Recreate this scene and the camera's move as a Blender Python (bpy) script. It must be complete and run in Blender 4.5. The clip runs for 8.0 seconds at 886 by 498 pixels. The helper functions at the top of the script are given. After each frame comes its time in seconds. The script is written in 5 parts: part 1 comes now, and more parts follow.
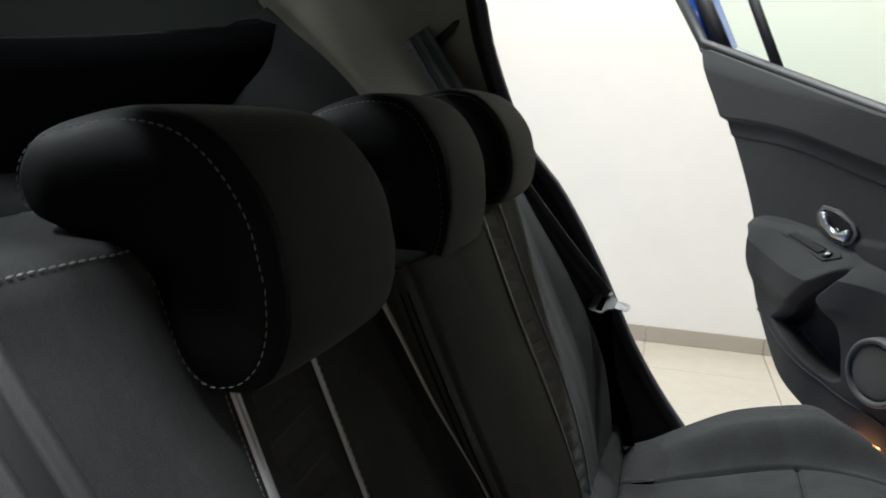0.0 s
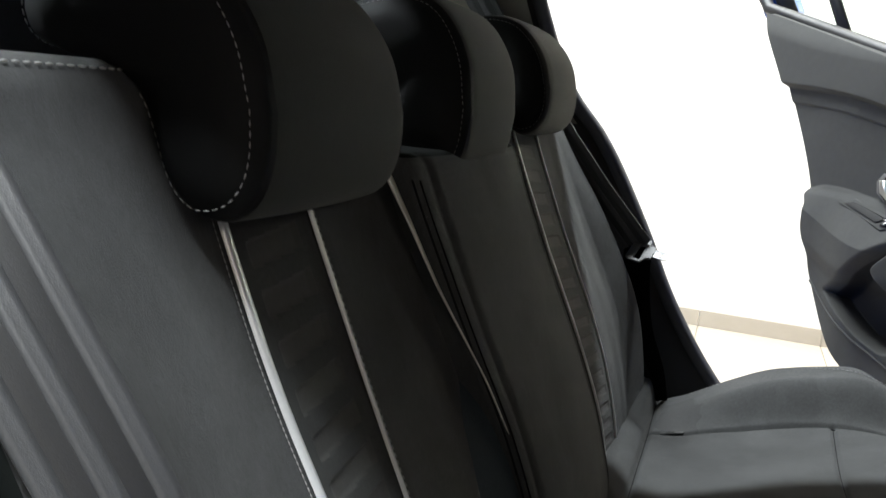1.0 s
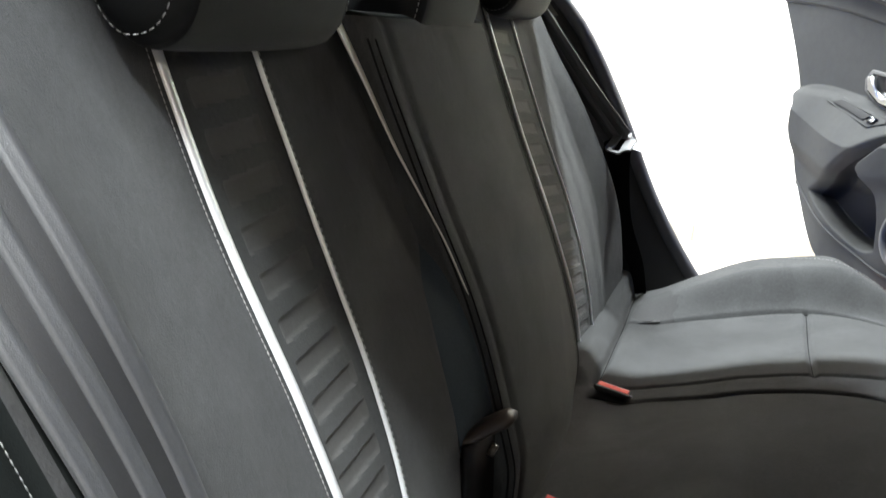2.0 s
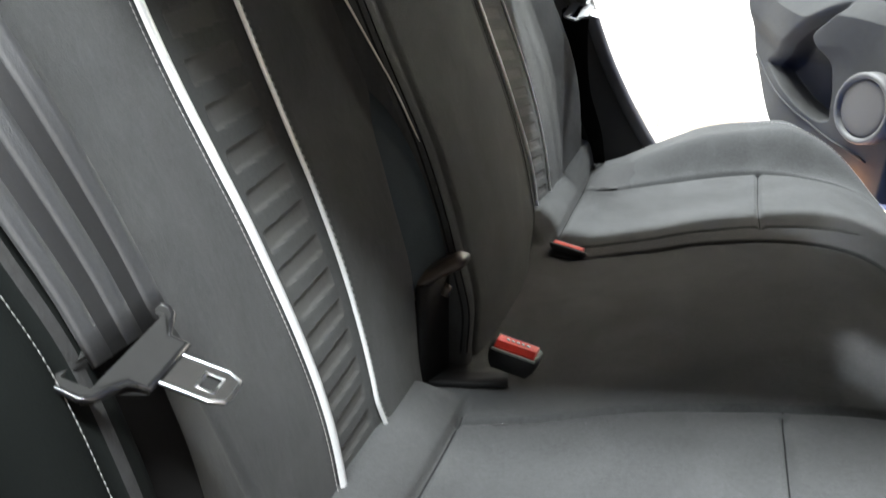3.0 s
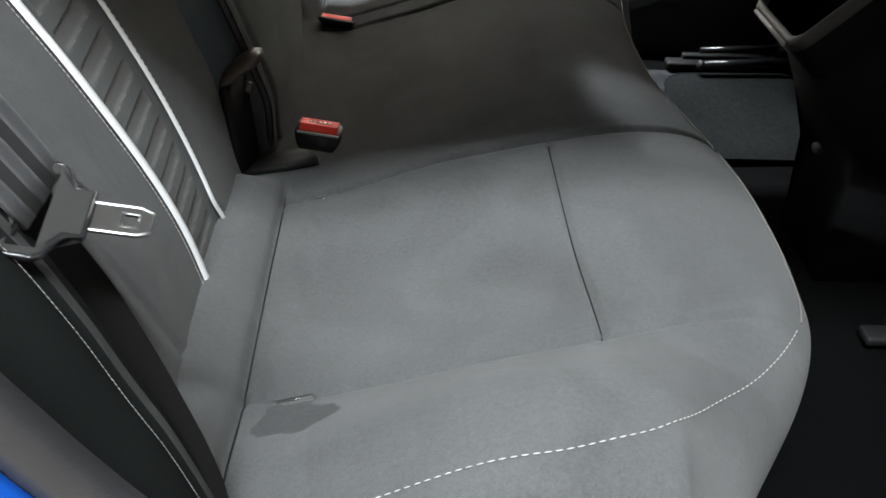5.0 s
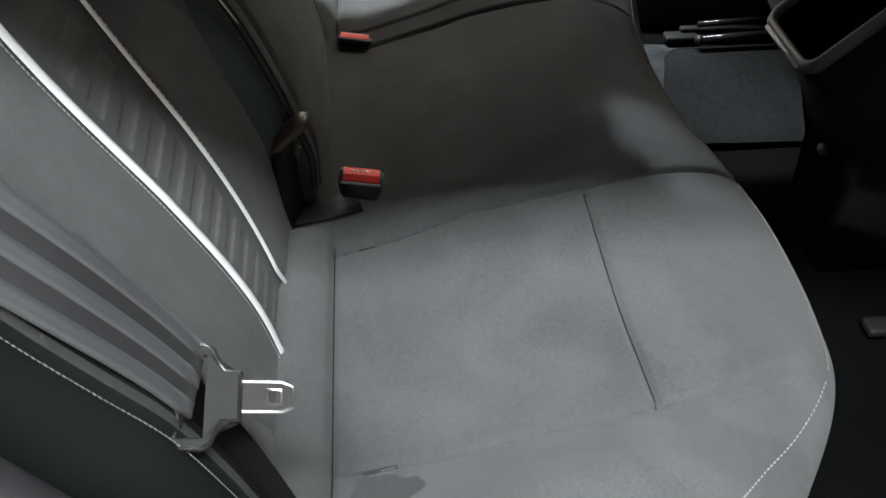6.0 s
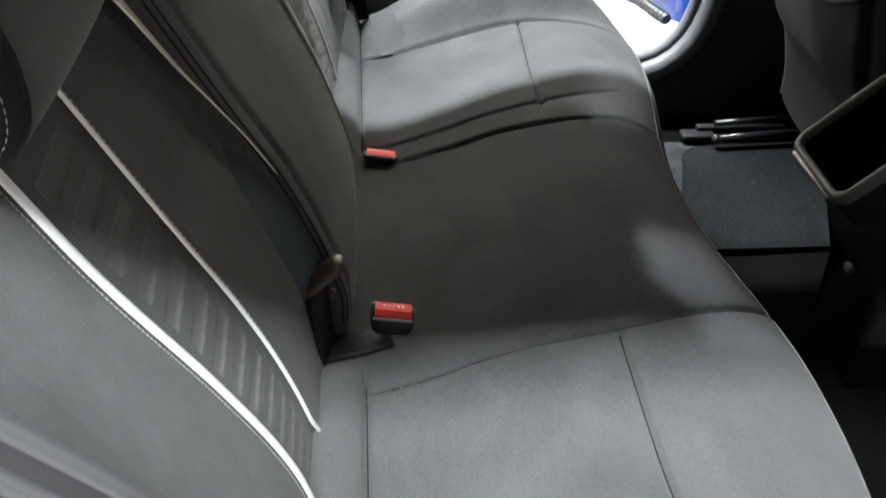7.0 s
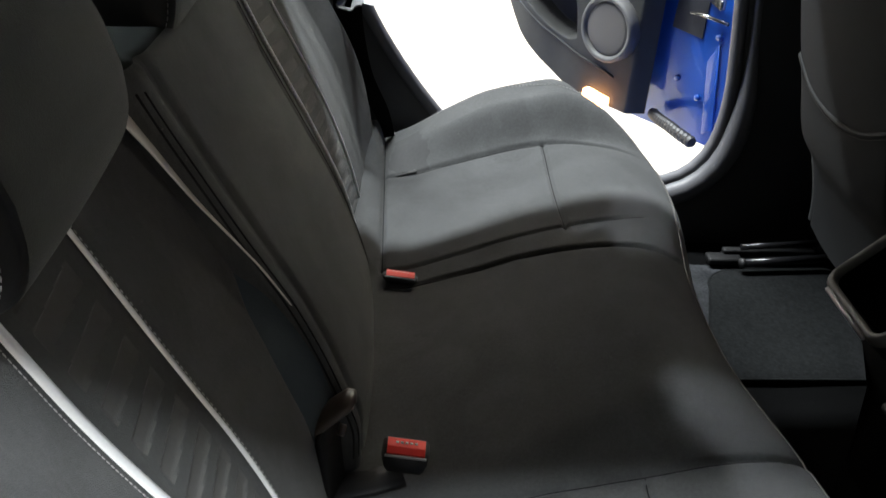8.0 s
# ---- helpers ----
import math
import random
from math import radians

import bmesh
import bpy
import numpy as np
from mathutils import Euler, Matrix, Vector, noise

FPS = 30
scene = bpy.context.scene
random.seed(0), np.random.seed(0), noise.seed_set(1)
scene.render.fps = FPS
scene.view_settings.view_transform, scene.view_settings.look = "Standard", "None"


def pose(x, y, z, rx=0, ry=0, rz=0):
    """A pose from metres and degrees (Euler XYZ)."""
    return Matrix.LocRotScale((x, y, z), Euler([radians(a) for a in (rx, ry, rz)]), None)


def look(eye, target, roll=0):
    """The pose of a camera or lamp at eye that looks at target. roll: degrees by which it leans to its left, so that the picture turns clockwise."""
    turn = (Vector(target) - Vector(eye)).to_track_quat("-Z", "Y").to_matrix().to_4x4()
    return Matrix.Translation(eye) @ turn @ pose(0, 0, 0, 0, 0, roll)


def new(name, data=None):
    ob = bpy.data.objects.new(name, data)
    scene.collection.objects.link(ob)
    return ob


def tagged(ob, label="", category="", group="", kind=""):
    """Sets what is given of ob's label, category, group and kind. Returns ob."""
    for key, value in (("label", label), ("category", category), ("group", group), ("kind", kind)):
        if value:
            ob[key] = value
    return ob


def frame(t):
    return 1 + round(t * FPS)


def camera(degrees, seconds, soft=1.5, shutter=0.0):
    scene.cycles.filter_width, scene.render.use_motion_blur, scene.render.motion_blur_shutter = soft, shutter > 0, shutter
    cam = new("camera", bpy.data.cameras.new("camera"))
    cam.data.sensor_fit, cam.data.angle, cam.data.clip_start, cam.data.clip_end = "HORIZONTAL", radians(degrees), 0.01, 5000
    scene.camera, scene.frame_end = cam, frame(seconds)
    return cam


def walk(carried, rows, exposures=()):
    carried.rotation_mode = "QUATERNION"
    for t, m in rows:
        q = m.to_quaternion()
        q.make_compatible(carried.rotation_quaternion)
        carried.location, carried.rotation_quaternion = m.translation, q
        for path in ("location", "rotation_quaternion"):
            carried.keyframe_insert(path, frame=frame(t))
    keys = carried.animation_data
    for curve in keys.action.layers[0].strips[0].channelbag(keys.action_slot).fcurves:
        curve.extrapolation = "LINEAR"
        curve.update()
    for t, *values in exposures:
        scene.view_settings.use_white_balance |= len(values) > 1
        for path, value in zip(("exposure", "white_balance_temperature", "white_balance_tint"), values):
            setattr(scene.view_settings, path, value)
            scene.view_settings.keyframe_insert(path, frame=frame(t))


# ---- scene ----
cam = camera(55.7, 8.0, shutter=0.3)
PATH = [
    (0, (0.079, -0.855, 1.176), (-0.424, 1.052, 0.846), 3.1),
    (0.5, (0.096, -0.856, 1.139), (-0.529, 1.012, 0.793), 4.2),
    (1, (0.126, -0.85, 1.098), (-0.51, 1.01, 0.727), 5.2),
    (1.2, (0.14, -0.85, 1.086), (-0.503, 1.002, 0.69), 5.5),
    (2.5, (0.182, -0.851, 1.027), (-0.393, 0.952, 0.38), 4.3),
    (3, (0.2, -0.873, 1.007), (-0.309, 0.907, 0.251), 4.2),
    (3.5, (0.218, -0.889, 0.985), (-0.159, 0.878, 0.128), 4.3),
    (4, (0.226, -0.908, 0.986), (0.003, 0.844, 0.047), 4.0),
    (4.5, (0.202, -0.947, 1.007), (0.178, 0.762, -0.032), 3.5),
    (4.7, (0.187, -0.956, 1.025), (0.241, 0.703, -0.09), 3.8),
    (5.8, (0.096, -0.918, 1.192), (0.268, 0.526, -0.182), 3.1),
    (6, (0.087, -0.902, 1.204), (0.258, 0.54, -0.172), 2.7),
    (6.5, (0.067, -0.865, 1.248), (0.245, 0.569, -0.134), 3.0),
    (7, (0.055, -0.83, 1.268), (0.229, 0.691, -0.019), 2.8),
    (7.5, (0.053, -0.803, 1.276), (0.206, 0.805, 0.096), 2.8),
    (8, (0.059, -0.786, 1.278), (0.185, 0.88, 0.178), 3.2),
]
EXPOSURES = [(0.0, -1.26), (0.5, -0.80), (1.0, -0.22), (1.2, 0.1), (2.5, 0.92), (3.0, 0.90), (3.5, 0.82), (4.5, 0.68), (6.0, 0.65), (6.5, 1.1), (7.0, 1.2), (7.5, 0.68), (8.0, 0.44)]
walk(cam, [(t, look(eye, target, roll)) for t, eye, target, roll in PATH], EXPOSURES)

# ---- light ----
world = bpy.data.worlds.new("showroom_air")
scene.world = world
world.use_nodes = True
world.node_tree.nodes["Background"].inputs[0].default_value = (0.9, 0.95, 1.0, 1)
world.node_tree.nodes["Background"].inputs[1].default_value = 0.02


def strip_light(x, y, z, length, width, power, colour):
    """A ceiling light box of the showroom or an added fill lamp, lit downwards."""
    lamp = bpy.data.lights.new("ceiling_or_fill_lamp", "AREA")
    lamp.shape, lamp.size, lamp.size_y = "RECTANGLE", length, width
    lamp.energy, lamp.color, lamp.spread = power, colour, radians(150)
    ob = new("ceiling_or_fill_lamp", lamp)
    ob.matrix_world = pose(x, y, z)
    return ob


strip_light(-0.20, -1.55, 2.93, 2.0, 0.22, 154, (0.925, 0.98, 1.0))
strip_light(-0.55, 1.42, 2.93, 2.1, 0.07, 183, (0.92, 0.98, 1.0))
strip_light(0.6, 2.26, 2.93, 2.4, 0.05, 13, (1.0, 0.85, 0.72))
# warm fill, added to brighten the middle and far seat backs
strip_light(2.35, 3.15, 2.93, 0.9, 0.40, 50, (1.0, 0.87, 0.70))
# warm fill, added in front to lift the upper seat backs
strip_light(4.2, -3.2, 2.93, 1.2, 0.60, 90, (1.0, 0.86, 0.72))
rear_spot = strip_light(-2.60, -0.20, 2.93, 0.10, 0.12, 20, (0.90, 0.95, 1.0))
rear_spot.matrix_world = pose(-2.60, -0.20, 2.93, 0, -53, 0)
rear_spot.data.spread = radians(60)
strip_light(0.2, 2.75, 2.90, 5.0, 0.12, 125, (1.0, 0.965, 0.90)).matrix_world = pose(0.2, 2.75, 2.90, 58)


# ---- materials ----
def material(name, colour, rough=0.8, metal=0.0, spread=0.15, scale=60.0, bump=0.0, bump_scale=400.0, sheen=0.0, coat=0.0, large=3.0, spec=0.5):
    """A surface with colour variation at two scales and fine relief."""
    m = bpy.data.materials.new(name)
    m.use_nodes = True
    t = m.node_tree
    b = t.nodes["Principled BSDF"]
    b.inputs["Roughness"].default_value = rough
    b.inputs["Metallic"].default_value = metal
    b.inputs["Specular IOR Level"].default_value = spec
    b.inputs["Sheen Weight"].default_value = sheen
    b.inputs["Sheen Roughness"].default_value = 0.4
    b.inputs["Coat Weight"].default_value = coat
    b.inputs["Coat Roughness"].default_value = 0.02
    where = t.nodes.new("ShaderNodeTexCoord")
    fine, wide = t.nodes.new("ShaderNodeTexNoise"), t.nodes.new("ShaderNodeTexNoise")
    fine.inputs["Scale"].default_value, wide.inputs["Scale"].default_value = scale, large
    fine.inputs["Detail"].default_value = 6
    wide.inputs["Detail"].default_value = 4
    mix = t.nodes.new("ShaderNodeMath")
    mix.operation = "ADD"
    ramp = t.nodes.new("ShaderNodeMapRange")
    ramp.inputs["From Min"].default_value, ramp.inputs["From Max"].default_value = 0.6, 1.4
    ramp.inputs["To Min"].default_value, ramp.inputs["To Max"].default_value = 1 - spread, 1 + spread
    tint = t.nodes.new("ShaderNodeVectorMath")
    tint.operation = "SCALE"
    tint.inputs[0].default_value = colour
    for n in (fine, wide):
        t.links.new(where.outputs["Object"], n.inputs["Vector"])
    t.links.new(fine.outputs["Fac"], mix.inputs[0])
    t.links.new(wide.outputs["Fac"], mix.inputs[1])
    t.links.new(mix.outputs[0], ramp.inputs["Value"])
    t.links.new(ramp.outputs[0], tint.inputs["Scale"])
    t.links.new(tint.outputs[0], b.inputs["Base Color"])
    if bump:
        grain = t.nodes.new("ShaderNodeTexNoise")
        grain.inputs["Scale"].default_value = bump_scale
        grain.inputs["Detail"].default_value = 3
        lift = t.nodes.new("ShaderNodeBump")
        lift.inputs["Strength"].default_value = bump
        lift.inputs["Distance"].default_value = 0.001
        t.links.new(where.outputs["Object"], grain.inputs["Vector"])
        t.links.new(grain.outputs["Fac"], lift.inputs["Height"])
        t.links.new(lift.outputs[0], b.inputs["Normal"])
    return m


def worn_cloth(m, strength):
    """Adds brushed streaks and a few lint specks to a cloth."""
    t = m.node_tree
    b = t.nodes["Principled BSDF"]
    base = b.inputs["Base Color"].links[0].from_socket
    where = t.nodes.new("ShaderNodeTexCoord")
    stretch = t.nodes.new("ShaderNodeMapping")
    stretch.inputs["Scale"].default_value = (260, 260, 22)
    streak = t.nodes.new("ShaderNodeTexNoise")
    streak.inputs["Scale"].default_value = 1.0
    span = t.nodes.new("ShaderNodeMapRange")
    span.inputs["From Min"].default_value, span.inputs["From Max"].default_value = 0.3, 0.7
    span.inputs["To Min"].default_value, span.inputs["To Max"].default_value = 1 - strength, 1 + strength
    tint = t.nodes.new("ShaderNodeVectorMath")
    tint.operation = "SCALE"
    cells = t.nodes.new("ShaderNodeTexVoronoi")
    cells.inputs["Scale"].default_value = 34
    near = t.nodes.new("ShaderNodeMath")
    near.operation = "LESS_THAN"
    near.inputs[1].default_value = 0.030
    mix = t.nodes.new("ShaderNodeMix")
    mix.data_type = "RGBA"
    mix.inputs["B"].default_value = (0.10, 0.10, 0.10, 1)
    t.links.new(where.outputs["Object"], stretch.inputs["Vector"])
    t.links.new(where.outputs["Object"], cells.inputs["Vector"])
    t.links.new(stretch.outputs[0], streak.inputs["Vector"])
    t.links.new(streak.outputs["Fac"], span.inputs["Value"])
    t.links.new(span.outputs[0], tint.inputs["Scale"])
    # patches where the nap lies brushed another way
    nap = t.nodes.new("ShaderNodeTexNoise")
    nap.inputs["Scale"].default_value, nap.inputs["Detail"].default_value, nap.inputs["Distortion"].default_value = 6.5, 2.0, 1.4
    lay = t.nodes.new("ShaderNodeMapRange")
    lay.interpolation_type = "SMOOTHSTEP"
    lay.inputs["From Min"].default_value, lay.inputs["From Max"].default_value = 0.44, 0.60
    lay.inputs["To Min"].default_value, lay.inputs["To Max"].default_value = 1 - 0.8 * strength, 1 + 1.0 * strength
    brushed = t.nodes.new("ShaderNodeVectorMath")
    brushed.operation = "SCALE"
    t.links.new(where.outputs["Object"], nap.inputs["Vector"])
    t.links.new(nap.outputs["Fac"], lay.inputs["Value"])
    t.links.new(lay.outputs[0], brushed.inputs["Scale"])
    t.links.new(base, brushed.inputs[0])
    t.links.new(brushed.outputs[0], tint.inputs[0])
    t.links.new(cells.outputs["Distance"], near.inputs[0])
    t.links.new(near.outputs[0], mix.inputs["Factor"])
    t.links.new(tint.outputs[0], mix.inputs["A"])
    t.links.new(mix.outputs["Result"], b.inputs["Base Color"])
    return m


FABRIC = material("charcoal_cloth", (0.058, 0.060, 0.061), 0.95, spread=0.21, scale=620, bump=1.0, bump_scale=1200, sheen=0.07, spec=0.2, large=13.0)
RIBBED = material("ribbed_cloth", (0.050, 0.052, 0.052), 0.9, spread=0.2, scale=260, bump=0.4, bump_scale=900, sheen=0.06, spec=0.25)
worn_cloth(FABRIC, 0.08)
DARK_CLOTH = material("black_bolster_cloth", (0.016, 0.017, 0.018), 0.95, spread=0.15, scale=420, bump=0.2, bump_scale=900, sheen=0.1, spec=0.2)
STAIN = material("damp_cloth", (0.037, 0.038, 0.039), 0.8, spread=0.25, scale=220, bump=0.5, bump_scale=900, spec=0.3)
# Bars toned paler than the insert, for the light on the upper ones.
BAR = material("embossed_cloth", (0.061, 0.061, 0.0595), 0.85, spread=0.12, scale=260, bump=0.25, bump_scale=900, sheen=0.08, spec=0.3)
# Headrest face, toned lighter than the sides for the light from the front.
LIT_HEADFACE = material("headrest_lit_face", (0.022, 0.0245, 0.022), 0.85, spread=0.15, scale=260, bump=0.3, bump_scale=900, sheen=0.12, spec=0.3)
VINYL = material("headrest_vinyl", (0.011, 0.0115, 0.0122), 0.6, spread=0.12, scale=300, bump=0.10, bump_scale=900, spec=0.14)
PIPING = material("silver_piping", (0.78, 0.79, 0.80), 0.32, metal=0.35, spread=0.08, scale=400, bump=0.1, spec=0.5)
SEAM = material("dark_seam_thread", (0.010, 0.010, 0.011), 0.95, spread=0.1, spec=0.1)
THREAD = material("pale_thread", (0.34, 0.34, 0.33), 0.8, spread=0.1)
HEAD_THREAD = material("headrest_thread", (0.19, 0.19, 0.185), 0.8, spread=0.1)
DARK_THREAD = material("grey_thread", (0.075, 0.07, 0.066), 0.85, spread=0.1)
WEBBING = material("charcoal_webbing", (0.0155, 0.0156, 0.0162), 0.45, spread=0.25, scale=700, bump=0.15, bump_scale=1500, spec=0.7, sheen=0.05)
# Middle belt's shoulder webbing, made pale to carry the light on it.
LIT_WEBBING = material("lit_webbing", (0.76, 0.73, 0.69), 0.6, spread=0.15, scale=500, bump=0.5, bump_scale=1200, spec=0.4)
# Lap part of the side belts, darkened below the charcoal webbing for its shade.
SHADED_WEBBING = material("black_webbing", (0.0052, 0.0050, 0.0049), 0.85, spread=0.2, scale=700, bump=0.2, bump_scale=1500, spec=0.06)
BLACK = material("black_plastic", (0.016, 0.016, 0.017), 0.5, spread=0.15, bump=0.25, bump_scale=900)
CONSOLE_BLACK = material("console_plastic", (0.008, 0.008, 0.0085), 0.6, spread=0.15, bump=0.25, bump_scale=900, spec=0.25)
GLOSSBLACK = material("gloss_black", (0.010, 0.010, 0.011), 0.2, spread=0.1)
GREY = material("grey_door_plastic", (0.046, 0.0464, 0.0448), 0.75, spread=0.10, bump=0.4, bump_scale=900, spec=0.22)
RIB = material("webbing_rib_thread", (0.0390, 0.0400, 0.0425), 0.45, spread=0.3, scale=700, bump=0.2, bump_scale=1500, spec=1.0, sheen=0.10)
RIM = material("dark_grey_rim", (0.075, 0.072, 0.069), 0.45, spread=0.08, bump=0.3, bump_scale=900)
PALE_TONGUE = material("pale_grey_plastic", (0.13, 0.133, 0.137), 0.5, spread=0.08)
ZINC = material("zinc_plate", (0.36, 0.365, 0.37), 0.5, metal=0.3, spread=0.1)
GRILLE = material("speaker_mesh", (0.085, 0.08, 0.075), 0.7, spread=0.35, scale=900, bump=1.0, bump_scale=1400)
SEATBACK_CLOTH = material("front_seat_cloth", (0.0070, 0.0076, 0.0086), 0.9, spread=0.2, scale=220, bump=0.5, bump_scale=900, spec=0.25)
GREY2 = material("mid_grey_plastic", (0.092, 0.0905, 0.088), 0.62, spread=0.08, bump=0.3, bump_scale=900)
MIDDLE_WEBBING = material("blue_black_webbing", (0.046, 0.060, 0.070), 0.75, spread=0.2, scale=700, bump=0.2, bump_scale=1500, spec=0.2)
BEIGE = material("pale_trim", (0.26, 0.235, 0.20), 0.75, spread=0.06, bump=0.2, bump_scale=700)
WHITE_PRINT = material("white_print", (0.80, 0.74, 0.72), 0.5, spread=0.03)
RED = material("red_plastic", (0.98, 0.060, 0.045), 0.42, spread=0.05, spec=0.35)
STEEL = material("brushed_steel", (0.26, 0.257, 0.25), 0.16, metal=0.9, spread=0.1, scale=200)
TONGUE_PLASTIC = material("grey_tongue_plastic", (0.024, 0.024, 0.0236), 0.22, spread=0.12, scale=120, spec=0.4)
DARK_TONGUE = material("brown_black_plastic", (0.055, 0.042, 0.034), 0.35, spread=0.1)
SIDE_CLOTH = material("side_bolster_cloth", (0.006, 0.0072, 0.0068), 0.95, spread=0.15, scale=420, bump=0.2, bump_scale=900, spec=0.08)
BOLSTER_VINYL = material("grained_bolster_vinyl", (0.034, 0.034, 0.034), 0.5, spread=0.35, scale=160, bump=0.5, bump_scale=500, spec=0.4)
MAT_PILE = material("floor_mat_pile", (0.0102, 0.0110, 0.0114), 1.0, spread=0.6, scale=160, bump=1.0, bump_scale=500, spec=0.05)
CHROME = material("satin_chrome", (0.58, 0.59, 0.60), 0.28, metal=1.0, spread=0.04)
BLUE = material("blue_paint", (0.006, 0.062, 0.33), 0.3, spread=0.05, coat=1.0)
RUBBER = material("door_seal_rubber", (0.11, 0.11, 0.12), 0.6, spread=0.1, bump=0.2, spec=0.3)
SILL = material("sill_trim", (0.10, 0.10, 0.108), 0.5, spread=0.08, bump=0.2)
# Carpet tone set near black to carry the shade of the footwell.
CARPET = material("shaded_carpet", (0.0020, 0.0021, 0.0022), 1.0, spread=0.5, scale=350, bump=1.0, bump_scale=500, spec=0.04)
# Same carpet in a paler tone, for where light reaches it.
LIT_CARPET = material("lit_grey_carpet", (0.026, 0.0275, 0.030), 1.0, spread=0.6, scale=220, bump=1.0, bump_scale=500, spec=0.05, large=30.0)
WALL = material("white_wall_paint", (0.84, 0.83, 0.80), 0.85, spread=0.02, scale=8)
GREY_WALL = material("grey_wall_paint", (0.22, 0.22, 0.22), 0.85, spread=0.03, scale=8)
CEILING = material("grey_ceiling", (0.30, 0.30, 0.30), 0.9, spread=0.02, scale=8)
TILE = material("beige_floor_tile", (0.56, 0.52, 0.45), 0.25, spread=0.05, scale=12)
SKIRT = material("skirting_tile", (0.42, 0.38, 0.32), 0.3, spread=0.06, scale=12)
GROUT = material("grout", (0.35, 0.32, 0.28), 0.9, spread=0.1)
HEADLINER = material("roof_lining", (0.16, 0.145, 0.125), 0.95, spread=0.06, bump=0.4)
ORANGE = material("amber_door_lamp", (0.9, 0.35, 0.12), 0.15, spread=0.05)
ORANGE.node_tree.nodes["Principled BSDF"].inputs["Emission Color"].default_value = (1.0, 0.45, 0.18, 1)
ORANGE.node_tree.nodes["Principled BSDF"].inputs["Emission Strength"].default_value = 12.0
DEEP_BLACK = material("deep_black_matte", (0.0035, 0.0035, 0.004), 1.0, spread=0.2, spec=0.02)


def clear_glass(name, colour):
    m = bpy.data.materials.new(name)
    m.use_nodes = True
    b = m.node_tree.nodes["Principled BSDF"]
    b.inputs["Base Color"].default_value = (*colour, 1)
    b.inputs["Roughness"].default_value = 0.02
    b.inputs["Transmission Weight"].default_value = 1.0
    b.inputs["IOR"].default_value = 1.05
    return m


GLASS = clear_glass("tinted_glass", (0.80, 0.92, 0.86))


# ---- building helpers ----
def part(name, bm, mat, parent=None, label="", smooth=True):
    """Links a bmesh as one mesh object under a thing or a part."""
    me = bpy.data.meshes.new(name)
    bmesh.ops.recalc_face_normals(bm, faces=bm.faces[:])
    bm.to_mesh(me)
    bm.free()
    me.materials.append(mat)
    for f in me.polygons:
        f.use_smooth = smooth
    ob = new(name, me)
    if parent:
        ob.parent = parent
    if label:
        ob["label"] = label
    return ob


def thing(name, label, category, group="", kind=""):
    return tagged(new(name), label, category, group, kind)


def lerp_table(table, v):
    """Smooth value of a table of (key, value) rows at v."""
    ks, vs = [r[0] for r in table], [r[1] for r in table]
    if v <= ks[0]:
        return vs[0]
    if v >= ks[-1]:
        return vs[-1]
    i = max(n for n in range(len(ks) - 1) if ks[n] <= v)
    h = ks[i + 1] - ks[i]
    t = (v - ks[i]) / h
    d0 = (vs[i + 1] - vs[i - 1]) / (ks[i + 1] - ks[i - 1]) if i > 0 else (vs[1] - vs[0]) / (ks[1] - ks[0])
    d1 = (vs[i + 2] - vs[i]) / (ks[i + 2] - ks[i]) if i + 2 < len(ks) else (vs[i + 1] - vs[i]) / h
    return (2 * t**3 - 3 * t**2 + 1) * vs[i] + (t**3 - 2 * t**2 + t) * h * d0 + (-2 * t**3 + 3 * t**2) * vs[i + 1] + (t**3 - t**2) * h * d1


def bell(v, mid, half):
    """1 at mid, 0 at half and further away."""
    d = abs(v - mid) / half
    return 0.0 if d >= 1 else (1 - d * d) ** 2


def step(v, a, b):
    t = min(1.0, max(0.0, (v - a) / (b - a)))
    return t * t * (3 - 2 * t)


def smooth_path(points, n):
    """n points on a smooth curve through the given ones."""
    ps = [Vector(p) for p in points]
    lens = [0.0]
    for a, b in zip(ps, ps[1:]):
        lens.append(lens[-1] + (b - a).length)
    out = []
    for k in range(n):
        s = lens[-1] * k / (n - 1)
        out.append(Vector([lerp_table([(l, p[c]) for l, p in zip(lens, ps)], s) for c in range(3)]))
    return out


def grid_parts(rows, region_of):
    """Meshes of a grid of points, one for each region that region_of(i, j) names."""
    meshes = {}
    for i in range(len(rows) - 1):
        for j in range(len(rows[0]) - 1):
            key = region_of(i, j)
            verts, faces, index = meshes.setdefault(key, ([], [], {}))
            quad = []
            for a, b in ((i, j), (i, j + 1), (i + 1, j + 1), (i + 1, j)):
                if (a, b) not in index:
                    index[(a, b)] = len(verts)
                    verts.append(rows[a][b])
                quad.append(index[(a, b)])
            faces.append(quad)
    return meshes


def mesh_part(name, verts, faces, mat, parent=None, label="", smooth=True):
    me = bpy.data.meshes.new(name)
    me.from_pydata([tuple(v) for v in verts], [], faces)
    me.materials.append(mat)
    me.validate()
    for f in me.polygons:
        f.use_smooth = smooth
    ob = new(name, me)
    if parent:
        ob.parent = parent
    if label:
        ob["label"] = label
    return ob


def loft(rings, closed=True, caps=True):
    """A bmesh through rings of points with equal counts."""
    bm = bmesh.new()
    vs = [[bm.verts.new(p) for p in ring] for ring in rings]
    n = len(rings[0])
    for a, b in zip(vs, vs[1:]):
        for k in range(n if closed else n - 1):
            bm.faces.new((a[k], a[(k + 1) % n], b[(k + 1) % n], b[k]))
    if caps and closed:
        bm.faces.new(vs[0])
        bm.faces.new(list(reversed(vs[-1])))
    return bm


